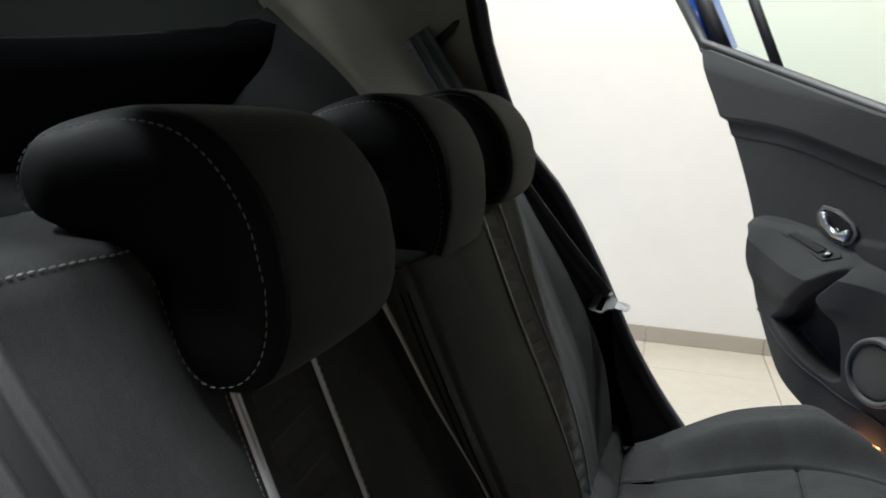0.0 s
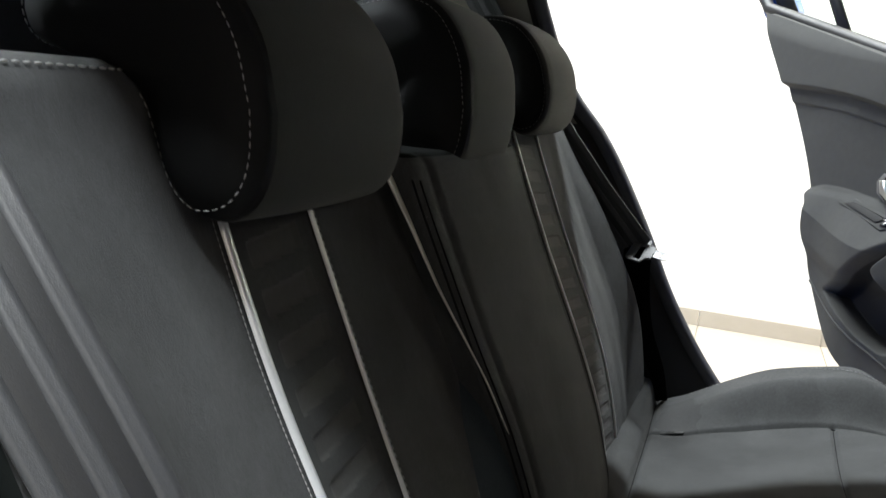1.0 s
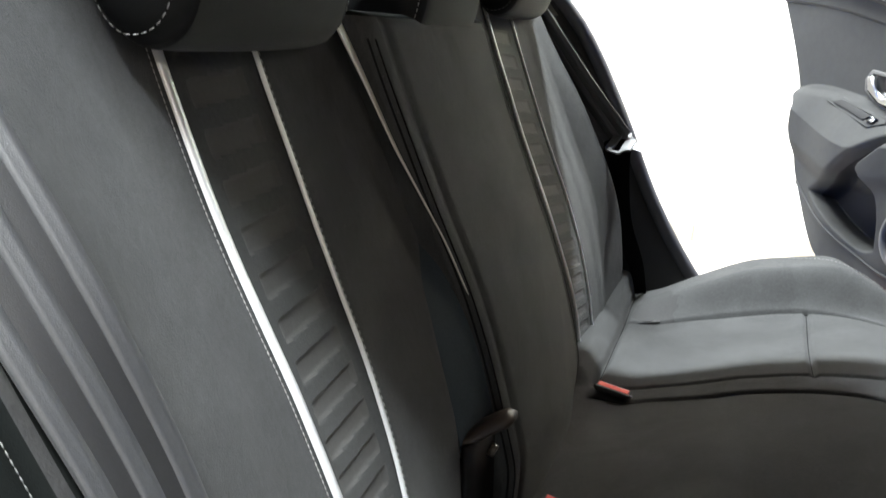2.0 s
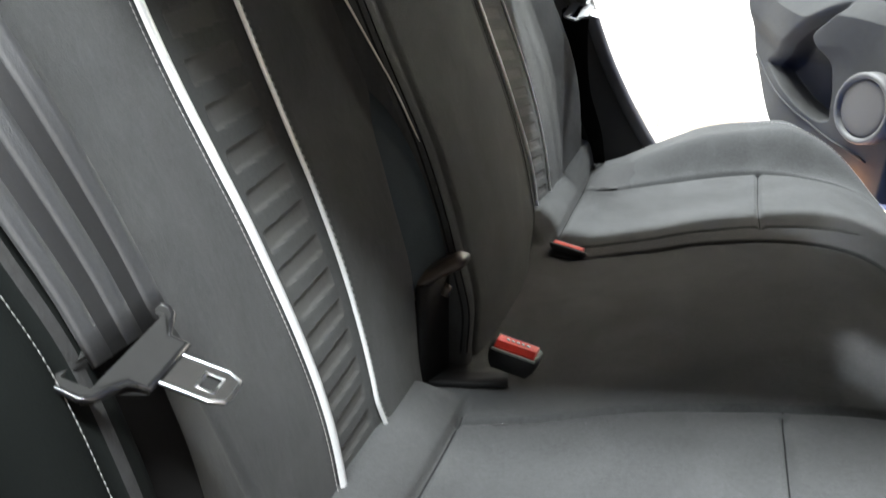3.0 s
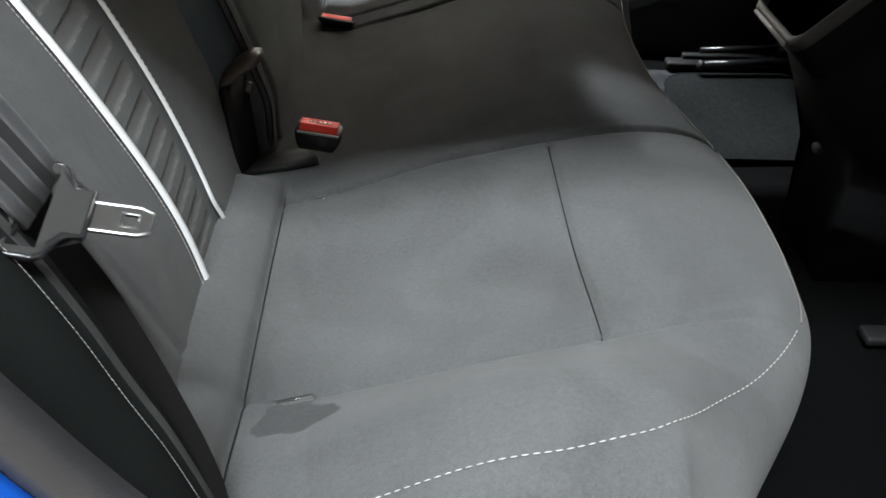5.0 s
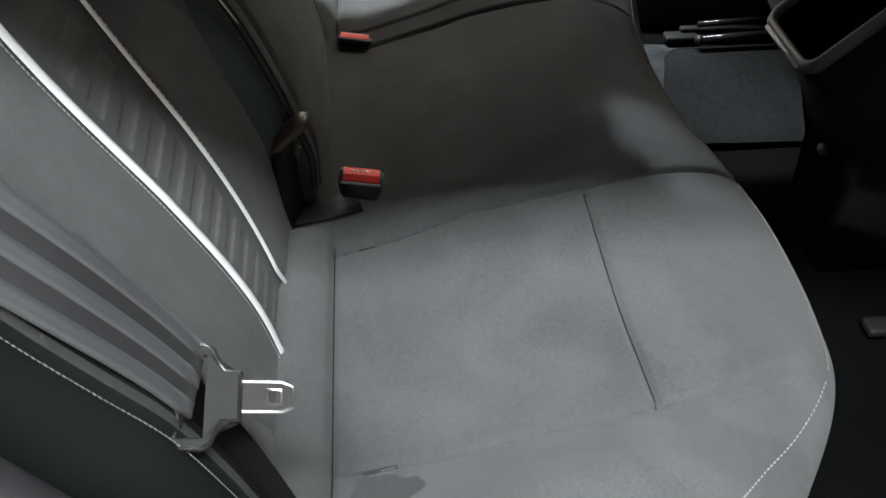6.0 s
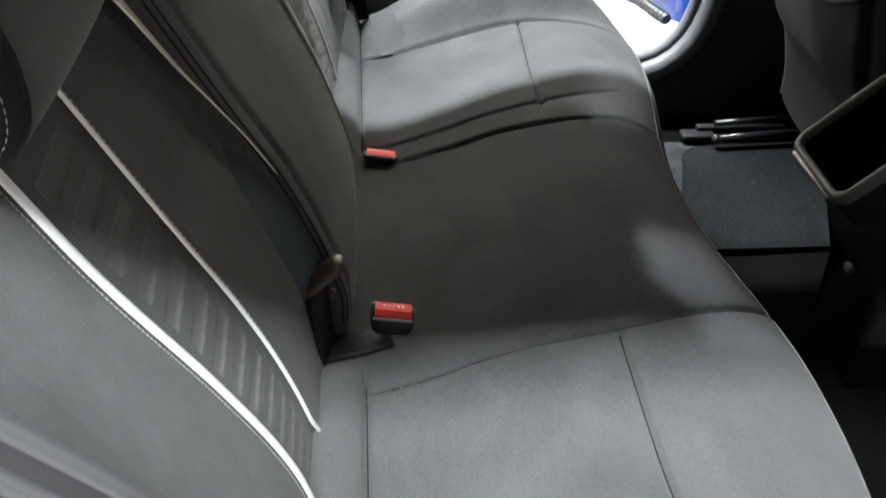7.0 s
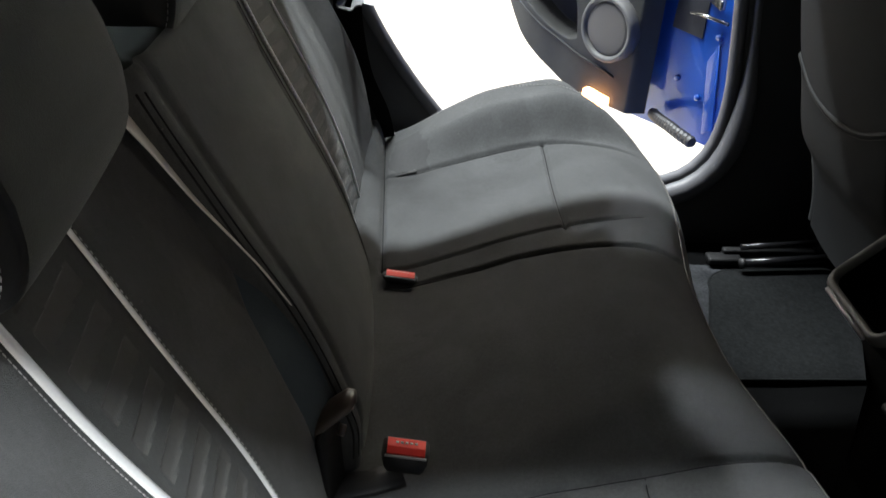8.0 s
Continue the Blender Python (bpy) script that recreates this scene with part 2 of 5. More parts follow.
def tube(points, r, n=8, closed=False):
    """A round bar along points."""
    ps = [Vector(p) for p in points]
    rings, side = [], None
    m = len(ps)
    for k, p in enumerate(ps):
        a = ps[(k - 1) % m] if closed or k > 0 else p
        b = ps[(k + 1) % m] if closed or k < m - 1 else p
        d = (b - a).normalized()
        if side is None:
            side = d.orthogonal().normalized()
        side = (side - d * side.dot(d)).normalized()
        up = d.cross(side)
        rings.append([p + r * (math.cos(q) * side + math.sin(q) * up) for q in (math.tau * i / n for i in range(n))])
    if closed:
        rings.append(rings[0])
    return loft(rings, True, not closed)


def band(points, wide, thick, sides):
    """A flat strap along points; sides: its width direction at each point."""
    ps = [Vector(p) for p in points]
    rings = []
    for k, p in enumerate(ps):
        d = (ps[min(k + 1, len(ps) - 1)] - ps[max(k - 1, 0)]).normalized()
        w = Vector(sides[k] if isinstance(sides, list) else sides)
        w = (w - d * w.dot(d)).normalized()
        u = d.cross(w)
        h, q = wide / 2, thick / 2
        rings.append([p + a * h * w + b * q * u for a, b in ((-1, -0.5), (-0.96, -1), (-0.33, -0.8), (0.33, -0.8), (0.96, -1), (1, -0.5), (1, 0.5), (0.96, 1), (0.33, 0.8), (-0.33, 0.8), (-0.96, 1), (-1, 0.5))])
    return loft(rings)


def box(size, at=(0, 0, 0), bevel=0.004, turn=None, segments=2):
    bm = bmesh.new()
    bmesh.ops.create_cube(bm, size=1.0)
    bmesh.ops.scale(bm, vec=size, verts=bm.verts)
    if bevel:
        bmesh.ops.bevel(bm, geom=bm.edges[:], offset=bevel, segments=segments, profile=0.6, affect="EDGES")
    m = Matrix.Translation(at) @ (turn if turn else Matrix.Identity(4))
    bmesh.ops.transform(bm, matrix=m, verts=bm.verts)
    return bm


def prism(outline, low, high, place, bevel=0.0):
    """An outline in two dimensions, made solid from low to high; place(a, b, h) gives the point."""
    bm = bmesh.new()
    a = [bm.verts.new(place(p[0], p[1], low)) for p in outline]
    b = [bm.verts.new(place(p[0], p[1], high)) for p in outline]
    n = len(outline)
    bm.faces.new(a)
    top = bm.faces.new(list(reversed(b)))
    for k in range(n):
        bm.faces.new((a[k], a[(k + 1) % n], b[(k + 1) % n], b[k]))
    if bevel:
        bmesh.ops.bevel(bm, geom=[e for e in top.edges], offset=bevel, segments=2, profile=0.6, affect="EDGES")
    return bm


def stitches(points, dash, gap, r):
    """A row of thread stitches along points, joined in one mesh."""
    ps = [Vector(p) for p in points]
    lens = [0.0]
    for a, b in zip(ps, ps[1:]):
        lens.append(lens[-1] + (b - a).length)

    def at(s):
        k = max(0, min(len(ps) - 2, next((i for i in range(len(lens) - 1) if lens[i + 1] >= s), len(ps) - 2)))
        t = (s - lens[k]) / max(1e-9, lens[k + 1] - lens[k])
        return ps[k].lerp(ps[k + 1], t)

    verts, faces, s = [], [], 0.0
    while s + dash < lens[-1]:
        a, c = at(s), at(s + dash)
        mid = (a + c) / 2
        d = (c - a).normalized()
        side = d.orthogonal().normalized()
        up = d.cross(side)
        base = len(verts)
        for p, q in ((a, 0.5), (mid, 1.0), (c, 0.5)):
            for k in range(6):
                ang = math.tau * k / 6
                verts.append(p + q * r * (math.cos(ang) * side + math.sin(ang) * up))
        for ring in (0, 6):
            for k in range(6):
                faces.append((base + ring + k, base + ring + (k + 1) % 6, base + ring + 6 + (k + 1) % 6, base + ring + 6 + k))
        faces.append(tuple(base + k for k in range(5, -1, -1)))
        faces.append(tuple(base + 12 + k for k in range(6)))
        s += dash + gap
    return verts, faces


# ---- rear seat ----
CY = -0.010  # middle of the car
BACK = [(0.52, 0.012), (0.58, 0.006), (0.60, 0.002), (0.65, -0.009), (0.70, -0.023), (0.747, -0.039), (0.80, -0.061), (0.85, -0.085),
        (0.90, -0.109), (0.95, -0.132), (1.00, -0.154), (1.05, -0.174), (1.10, -0.193)]


def line_out(z, side=-1):
    """Distance of the outer piped line from the middle of the car."""
    return 0.392 + 0.028 * step(z, 0.60, 0.95) if side < 0 else 0.392 - 0.006 * step(z, 0.60, 0.80)


def line_in(z, side=-1):
    return 0.312 - 0.012 * bell(z, 0.585, 0.05) if side < 0 else 0.312 - 0.030 * step(z, 0.62, 0.80)


# how far the outer edge of a seat back stands forward, by height
WING = [(0.50, 0.015), (0.60, 0.022), (0.68, 0.032), (0.77, 0.042), (0.86, 0.042), (0.93, 0.034), (1.00, 0.016), (1.06, 0.002), (1.10, 0.0)]


def side_back(a, z, side=-1):
    """How far the outer seat backs stand forward of the plain profile."""
    fold = 0.482 + 0.26 * max(0.0, min(0.16, z - 0.60))
    f = (1.0 if side < 0 else 0.9) * lerp_table(WING, z) * (0.5 * step(a, 0.475, 0.580) + 0.5 * max(0.0, min(1.0, (a - fold) / (0.575 - fold)))) + 0.0025 * bell(a, 0.478, 0.03)
    f -= (0.0022 if side < 0 else 0.0) * bell(a, fold, 0.008) * step(z, 0.56, 0.60) * (1 - step(z, 0.72, 0.84))
    f += 0.012 * bell(a, 0.225, 0.07) * step(z, 0.60, 0.72)
    lo, hi = line_in(z, side), line_out(z, side)
    f -= 0.0015 * bell(a, hi, 0.012) + (0.004 if side < 0 else 0.001) * bell(a, lo, 0.010)
    f -= (0.006 if side < 0 else 0.0012) * step(a, lo, lo + 0.01) * (1 - step(a, hi - 0.01, hi))
    if side > 0:
        f += 0.009 * step(a, 0.27, 0.42)
    return f


def outer_front(y, z):
    a = abs(y - CY)
    return lerp_table(BACK, z) + side_back(a, z, 1 if y > CY else -1) + 0.0016 * noise.noise((9 * y, 9 * z, 1.7)) + (0.0016 if y < CY else 0.0004) * noise.noise((24 * y, 5 * z + 6 * y, 7.0)) * step(a, line_out(z), line_out(z) + 0.03)


def pillow_rows(front, ylo, yhi, zlo, ztop, depth, r, dy=0.0032, dz=0.0036, sign=1.0):
    """A padded upright panel: its front, rolled edges, and sides that run back."""
    def edge(lo, hi, pitch, low_round=True):
        out = []
        angles = [math.radians(k) for k in range(0, 90, 11)]
        if low_round:
            out += [(lo, depth)] + [(lo + r * (1 - math.cos(q)), r * (1 - math.sin(q))) for q in angles]
        n = max(2, int((hi - lo - 2 * r) / pitch))
        start = lo + r if low_round else lo
        out += [(start + (hi - r - start) * k / n, 0.0) for k in range(n + 1)]
        out += [(hi - r * (1 - math.cos(q)), r * (1 - math.sin(q))) for q in reversed(angles)] + [(hi, depth)]
        return out
    cols, lines = edge(ylo, yhi, dy), edge(zlo, ztop, dz, False)
    rows = []
    for z, bz in lines:
        row = []
        for y, by in cols:
            back = min(depth, by + bz)
            row.append(Vector((front(y, z) - sign * back, y, z)))
        rows.append(row)
    return rows, cols, lines


def draped(path, front, lift=0.0015):
    return [Vector((front(y, z) + lift, y, z)) for y, z in path]


def flat_line(name, path, front, wide, mat, parent, label):
    """A flat piping strip that lies on the front of a seat back."""
    verts, faces = [], []
    for k, (y, z) in enumerate(path):
        for e, l in ((-1, 0.0), (-0.7, 0.0022), (0.0, 0.0030), (0.7, 0.0022), (1, 0.0)):
            yy = y + e * wide / 2
            verts.append(Vector((front(y, z) + l + (0.003 if y < CY else 0.0055), yy, z)))
        if k:
            for q in range(4):
                faces.append((5 * k - 5 + q, 5 * k - 4 + q, 5 * k + 1 + q, 5 * k + q))
    return mesh_part(name, verts, faces, mat, parent, label)


REAR_SEAT = thing("rear_seat", "charcoal cloth rear bench seat with silver piping", "car seat")


# distance of the inner edge of an outer seat back, and of the near edge of the middle one, from the middle of the car
INNER_EDGE = [(0.53, 0.195), (0.70, 0.200), (0.76, 0.198), (0.80, 0.186), (0.84, 0.168), (0.88, 0.151), (0.93, 0.147), (0.97, 0.149), (1.03, 0.162), (1.10, 0.176)]
MIDDLE_EDGE = [(0.585, 0.158), (0.70, 0.168), (0.76, 0.169), (0.82, 0.170), (0.88, 0.176), (0.95, 0.182), (1.02, 0.189), (1.08, 0.195)]


def bar_at(a, zz, side):
    """The number of the pressed bar at a point of the insert, and how deep it is pressed there."""
    z = zz + 0.08 * (a - 0.35)
    v = math.log(max(1e-6, z - 0.585 + 1)) / 0.022
    k, share = math.floor(v), v - math.floor(v)
    left, right = line_in(z, side) + 0.009 + 0.008 * step(z, 0.68, 0.95), line_out(z, side) - 0.016 - 0.010 * step(z, 0.68, 0.95)
    s, t = abs(share - 0.41) / 0.29, abs(a - (left + right) / 2) / ((right - left) / 2)
    if not (0 <= k < 17 and s < 1 and t < 1):
        return None, 0.0
    high = 0.29 * 0.022 * math.exp(0.022 * v)
    return k, (0.0021 if side < 0 else 0.0011) * step((1 - s) * high, 0.0, 0.0024) * step((1 - t) * (right - left) / 2, 0.0, 0.0034)


def outer_backrest(side, label):
    """The seat back beside a door; side is -1 or 1."""
    lo, hi = sorted((CY + side * 0.226, CY + side * 0.585))
    rows, cols, lines = pillow_rows(outer_front, lo, hi, 0.53, 1.098, 0.11, 0.017, 0.0026, 0.0015)
    # the inner edge leans towards the middle seat higher up
    for row in rows:
        for p in row:
            a = abs(p.y - CY)
            p.x -= bar_at(a, p.z, side)[1]
            p.y -= side * (0.226 - lerp_table(INNER_EDGE, p.z)) * (1 - step(a, 0.226, 0.310))

    def region(i, j):
        a, z = abs(cols[j][0] - CY), lines[i][0]
        if cols[j][1] > 0.03 or lines[i][1] > 0.03 or cols[min(j + 1, len(cols) - 1)][1] > 0.03:
            return "top_panel" if lines[i][1] > 0.03 else "inner_side_panel" if a < 0.4 else "outer_side_panel"
        if a < line_in(z, side):
            return "inner_bolster"
        if a < line_out(z, side):
            k = bar_at(a, z, side)[0]
            return "ribbed_insert" if k is None else f"embossed_bar {k}"
        return "backrest" if a < 0.462 else "outer_bolster"

    meshes = grid_parts(rows, region)
    back = mesh_part("backrest", *meshes.pop("backrest")[:2], FABRIC, REAR_SEAT, label)
    for key, (verts, faces, _) in meshes.items():
        # top panel in dark cloth: shade by the headrest is put into its colour
        mesh_part(key.split()[0], verts, faces, BAR if "bar" in key else RIBBED if key == "ribbed_insert" else DARK_CLOTH if key == "top_panel" else FABRIC, back, "recessed charcoal cloth insert" if key == "ribbed_insert" else "black cloth top" if key == "top_panel" else "")
    zs = [0.583 + (1.085 - 0.583) * k / 120 for k in range(121)]
    # on both seat backs the broad piping is the one towards the near door
    wide, narrow = (0.0085, "broad silver piping"), (0.0046, "narrow silver piping")
    for name, line, (size, words) in (("outer_piping", line_out, wide if side < 0 else narrow), ("inner_piping", line_in, narrow if side < 0 else wide)):
        if side < 0:
            flat_line(name, [(CY + side * line(z, side), z) for z in zs], outer_front, size, PIPING, back, words)
        else:
            part(name, tube(draped([(CY + side * line(z, side), z) for z in zs], outer_front, 0.0012), 0.30 * size + 0.0006, 8), PIPING, back, words)
    v, f = stitches(draped([(CY + side * (line_out(z, side) + 0.0078), z) for z in zs], outer_front), 0.0034, 0.0010, 0.0004)
    mesh_part("stitching", v, f, THREAD, back, "pale thread stitching")
    v, f = stitches(draped([(CY + side * (line_in(z, side) - 0.0055), z) for z in zs], outer_front), 0.0036, 0.0022, 0.0006)
    mesh_part("stitching", v, f, THREAD, back, "pale thread stitching")
    top = [Vector((outer_front(lo + (hi - lo) * (0.04 + 0.92 * k / 60), 1.090) - 0.004, lo + (hi - lo) * (0.04 + 0.92 * k / 60), 1.0935)) for k in range(61)]
    v, f = stitches(top, 0.0044, 0.0022, 0.0008)
    mesh_part("stitching", v, f, THREAD, back, "pale thread stitching")
    return back


def centre_front(y, z):
    a = y - CY
    x = lerp_table(BACK, z) + 0.037 * (1 - 0.35 * step(z, 0.66, 0.58))
    x += 0.012 * (1 - (a / 0.16) ** 2) - 0.004 * bell(abs(a), 0.132, 0.008)
    return x + 0.001 * noise.noise((8 * y, 8 * z, 4.1))


def centre_backrest():
    rows, cols, lines = pillow_rows(centre_front, CY - 0.158, CY + 0.152, 0.585, 1.043, 0.12, 0.012)

    for row in rows:
        for p in row:
            p.y -= (lerp_table(MIDDLE_EDGE, p.z) - 0.158) * step(CY - p.y, 0.06, 0.158)

    def region(i, j):
        if cols[j][1] > 0.01 or lines[i][1] > 0.003 or cols[min(j + 1, len(cols) - 1)][1] > 0.01:
            return "top_panel" if lines[i][1] > 0.003 else "near_side_panel" if cols[j][0] < CY else "far_side_panel"
        return "backrest" if abs(cols[j][0] - CY) < 0.132 else "near_border" if cols[j][0] < CY else "far_border"

    meshes = grid_parts(rows, region)
    back = mesh_part("backrest", *meshes.pop("backrest")[:2], FABRIC, REAR_SEAT, "dark charcoal cloth middle seat back, folded up")
    for key, (verts, faces, _) in meshes.items():
        # black top panel carries the shadow under the middle headrest
        mesh_part(key, verts, faces, SIDE_CLOTH if key == "top_panel" else FABRIC, back, "black cloth top" if key == "top_panel" else "")
    for s in (-1, 1):
        zs = [0.60 + 0.422 * k / 70 for k in range(71)]
        for inset, size in ((0.0025, 0.0012), (0.0072, 0.0009)):
            path = []
            for z in zs:
                a = (lerp_table(MIDDLE_EDGE, z) if s < 0 else 0.152) - inset
                base = 0.158 - inset if s < 0 else a
                path.append((centre_front(CY + s * base, z) - 0.0002 - (0.0045 if inset < 0.005 else 0.0), CY + s * a, z))
            part("piping", tube(path, size, 6), DARK_CLOTH, back, "black edge seam")
    return back


outer_backrest(-1, "charcoal cloth rear seat back with silver piping beside the open door")
outer_backrest(1, "charcoal cloth rear seat back with silver piping beside the far door")
centre_backrest()


# side cushions between the seat backs and the door openings
def side_cushion(side, label):
    ob = thing("side_bolster", label, "bolster", "side bolsters")

    # profile of the near bolster at its seam, by height
    near = [(0.50, 0.072), (0.60, 0.054), (0.68, 0.034), (0.726, 0.018), (0.778, 0.001), (0.832, -0.022), (0.872, -0.050), (0.91, -0.076), (0.96, -0.106), (1.02, -0.140), (1.10, -0.185)]

    def front(y, z):
        a = abs(y - CY)
        if side < 0:
            return lerp_table(near, z) + 0.002 - 0.10 * step(a, 0.640, 0.72) ** 1.5 - 0.003 * bell(a, 0.632, 0.006)
        return lerp_table(BACK, z) + 0.020 - 0.10 * step(a, 0.635, 0.72) ** 1.5 + 0.02 * step(z, 0.85, 0.62) - 0.003 * bell(a, 0.632, 0.006)
    lo, hi = sorted((CY + side * 0.597, CY + side * 0.715))
    rows, cols, _ = pillow_rows(front, lo, hi, 0.50, 1.075, 0.14, 0.030, 0.005, 0.008)
    # strip along the belt in dark cloth, for the shade in the gap
    meshes = grid_parts(rows, lambda i, j: "gap_shade_panel" if abs(cols[j][0] - CY) < 0.621 else "inner_panel" if abs(cols[j][0] - CY) < 0.632 else "outer_panel")
    for key, (verts, faces, _) in meshes.items():
        mesh_part(key, verts, faces, (BOLSTER_VINYL if side < 0 else SIDE_CLOTH) if key == "inner_panel" else SIDE_CLOTH, ob)
    zs = [0.55 + 0.48 * k / 80 for k in range(81)]
    v, f = stitches([Vector((front(CY + side * 0.6365, z) + 0.0015, CY + side * 0.6365, z)) for z in zs], 0.0028, 0.0007, 0.00034)
    mesh_part("stitching", v, f, HEAD_THREAD, ob, "pale thread stitching")
    return ob


side_cushion(-1, "dark side bolster with pale stitching beside the near doorway")
side_cushion(1, "dark side bolster beside the far doorway")

# seat cushion: profile from the seat back forwards and down the front
PROFILE = [(-0.035, 0.555), (-0.022, 0.588), (-0.002, 0.604), (0.020, 0.602), (0.040, 0.587), (0.0470, 0.5730), (0.054, 0.580), (0.10, 0.588), (0.17, 0.609), (0.24, 0.632),
           (0.313, 0.650), (0.37, 0.657), (0.42, 0.652), (0.462, 0.632), (0.486, 0.600), (0.494, 0.555), (0.488, 0.49), (0.476, 0.41), (0.47, 0.345)]
SEAM_IN_N = [(0.06, -0.246), (0.20, -0.230), (0.313, -0.230), (0.40, -0.216), (0.48, -0.198)]
SEAM_OUT = [(0.06, 0.505), (0.20, 0.508), (0.313, 0.505), (0.39, 0.490), (0.46, 0.470)]
SEAM_IN_F = [(0.06, 0.212), (0.20, 0.228), (0.313, 0.234), (0.40, 0.250), (0.48, 0.275)]
GROOVE = [(0.03, 0.152), (0.10, 0.168), (0.22, 0.175), (0.335, 0.173), (0.42, 0.172), (0.50, 0.165)]
EDGE = [(0.05, 0.642), (0.25, 0.640), (0.30, 0.629), (0.34, 0.617), (0.38, 0.605), (0.41, 0.591), (0.43, 0.573), (0.45, 0.543), (0.46, 0.51), (0.467, 0.47)]


def cushion_point(px, pz, y, front_k):
    """A point of the cushion: px, pz on the profile, front_k from 0 on top to 1 on the front."""
    a = abs(y - CY)
    x, z = px, pz
    reach = 0.036 * bell(a, 0.31, 0.31) - 0.105 * step(a, 0.43, 0.68) if y < CY else 0.036 * bell(a, 0.42, 0.30) - 0.045 * step(a, 0.50, 0.68)
    reach -= 0.006 * bell(a, 0.02, 0.2)
    x += reach * step(px, 0.30, 0.47)
    # side bolster, rising in the middle of its length
    z += 0.056 * step(a, 0.500, 0.585) * step(px, -0.02, 0.24) * (1 - step(px, *((0.20, 0.50) if y < CY else (0.34, 0.56))))
    z += 0.010 * bell(y, -0.04, 0.20) * step(px, 0.05, 0.12) * (1 - step(px, 0.34, 0.46))
    z -= 0.012 * bell(a, 0.37, 0.15) * (1 - front_k) * step(px, 0.05, 0.1) * (1 - step(px, 0.28, 0.4))
    z += 0.036 * step(a, 0.47, 0.60) * (1 - step(px, 0.030, 0.052))
    # the middle seat has no sewn roll at its back
    if px < 0.09:
        z += (lerp_table([(-0.035, 0.556), (0.0, 0.580), (0.09, 0.588)], px) - pz) * (1 - step(a, 0.195, 0.232)) * (1 - step(px, 0.055, 0.09))
    if px > 0.044 and front_k < 1:
        top = 1 - front_k
        z -= 0.0065 * bell(y, lerp_table(SEAM_IN_N, px), 0.0065) * top
        z -= 0.0045 * bell(a, lerp_table(SEAM_OUT, px), 0.0070) * top * (1 - step(px, 0.40, 0.47))
        z -= 0.0045 * bell(y, lerp_table(SEAM_IN_F, px), 0.0070) * top * (1 - step(px, 0.36, 0.44))
        z -= 0.008 * bell(y, lerp_table(GROOVE, px), 0.008) * top * step(px, 0.03, 0.2)
        if a > 0.21:
            z -= 0.0050 * bell(px, 0.313 + 0.015 * (a - 0.37), 0.0055) * (1 - step(a, 0.50, 0.512)) * step(a, 0.228, 0.236)
    z += 0.0022 * noise.noise((7 * px, 7 * y, 0.3)) + 0.0010 * noise.noise((19 * px, 13 * y, 5.0))
    return x, z


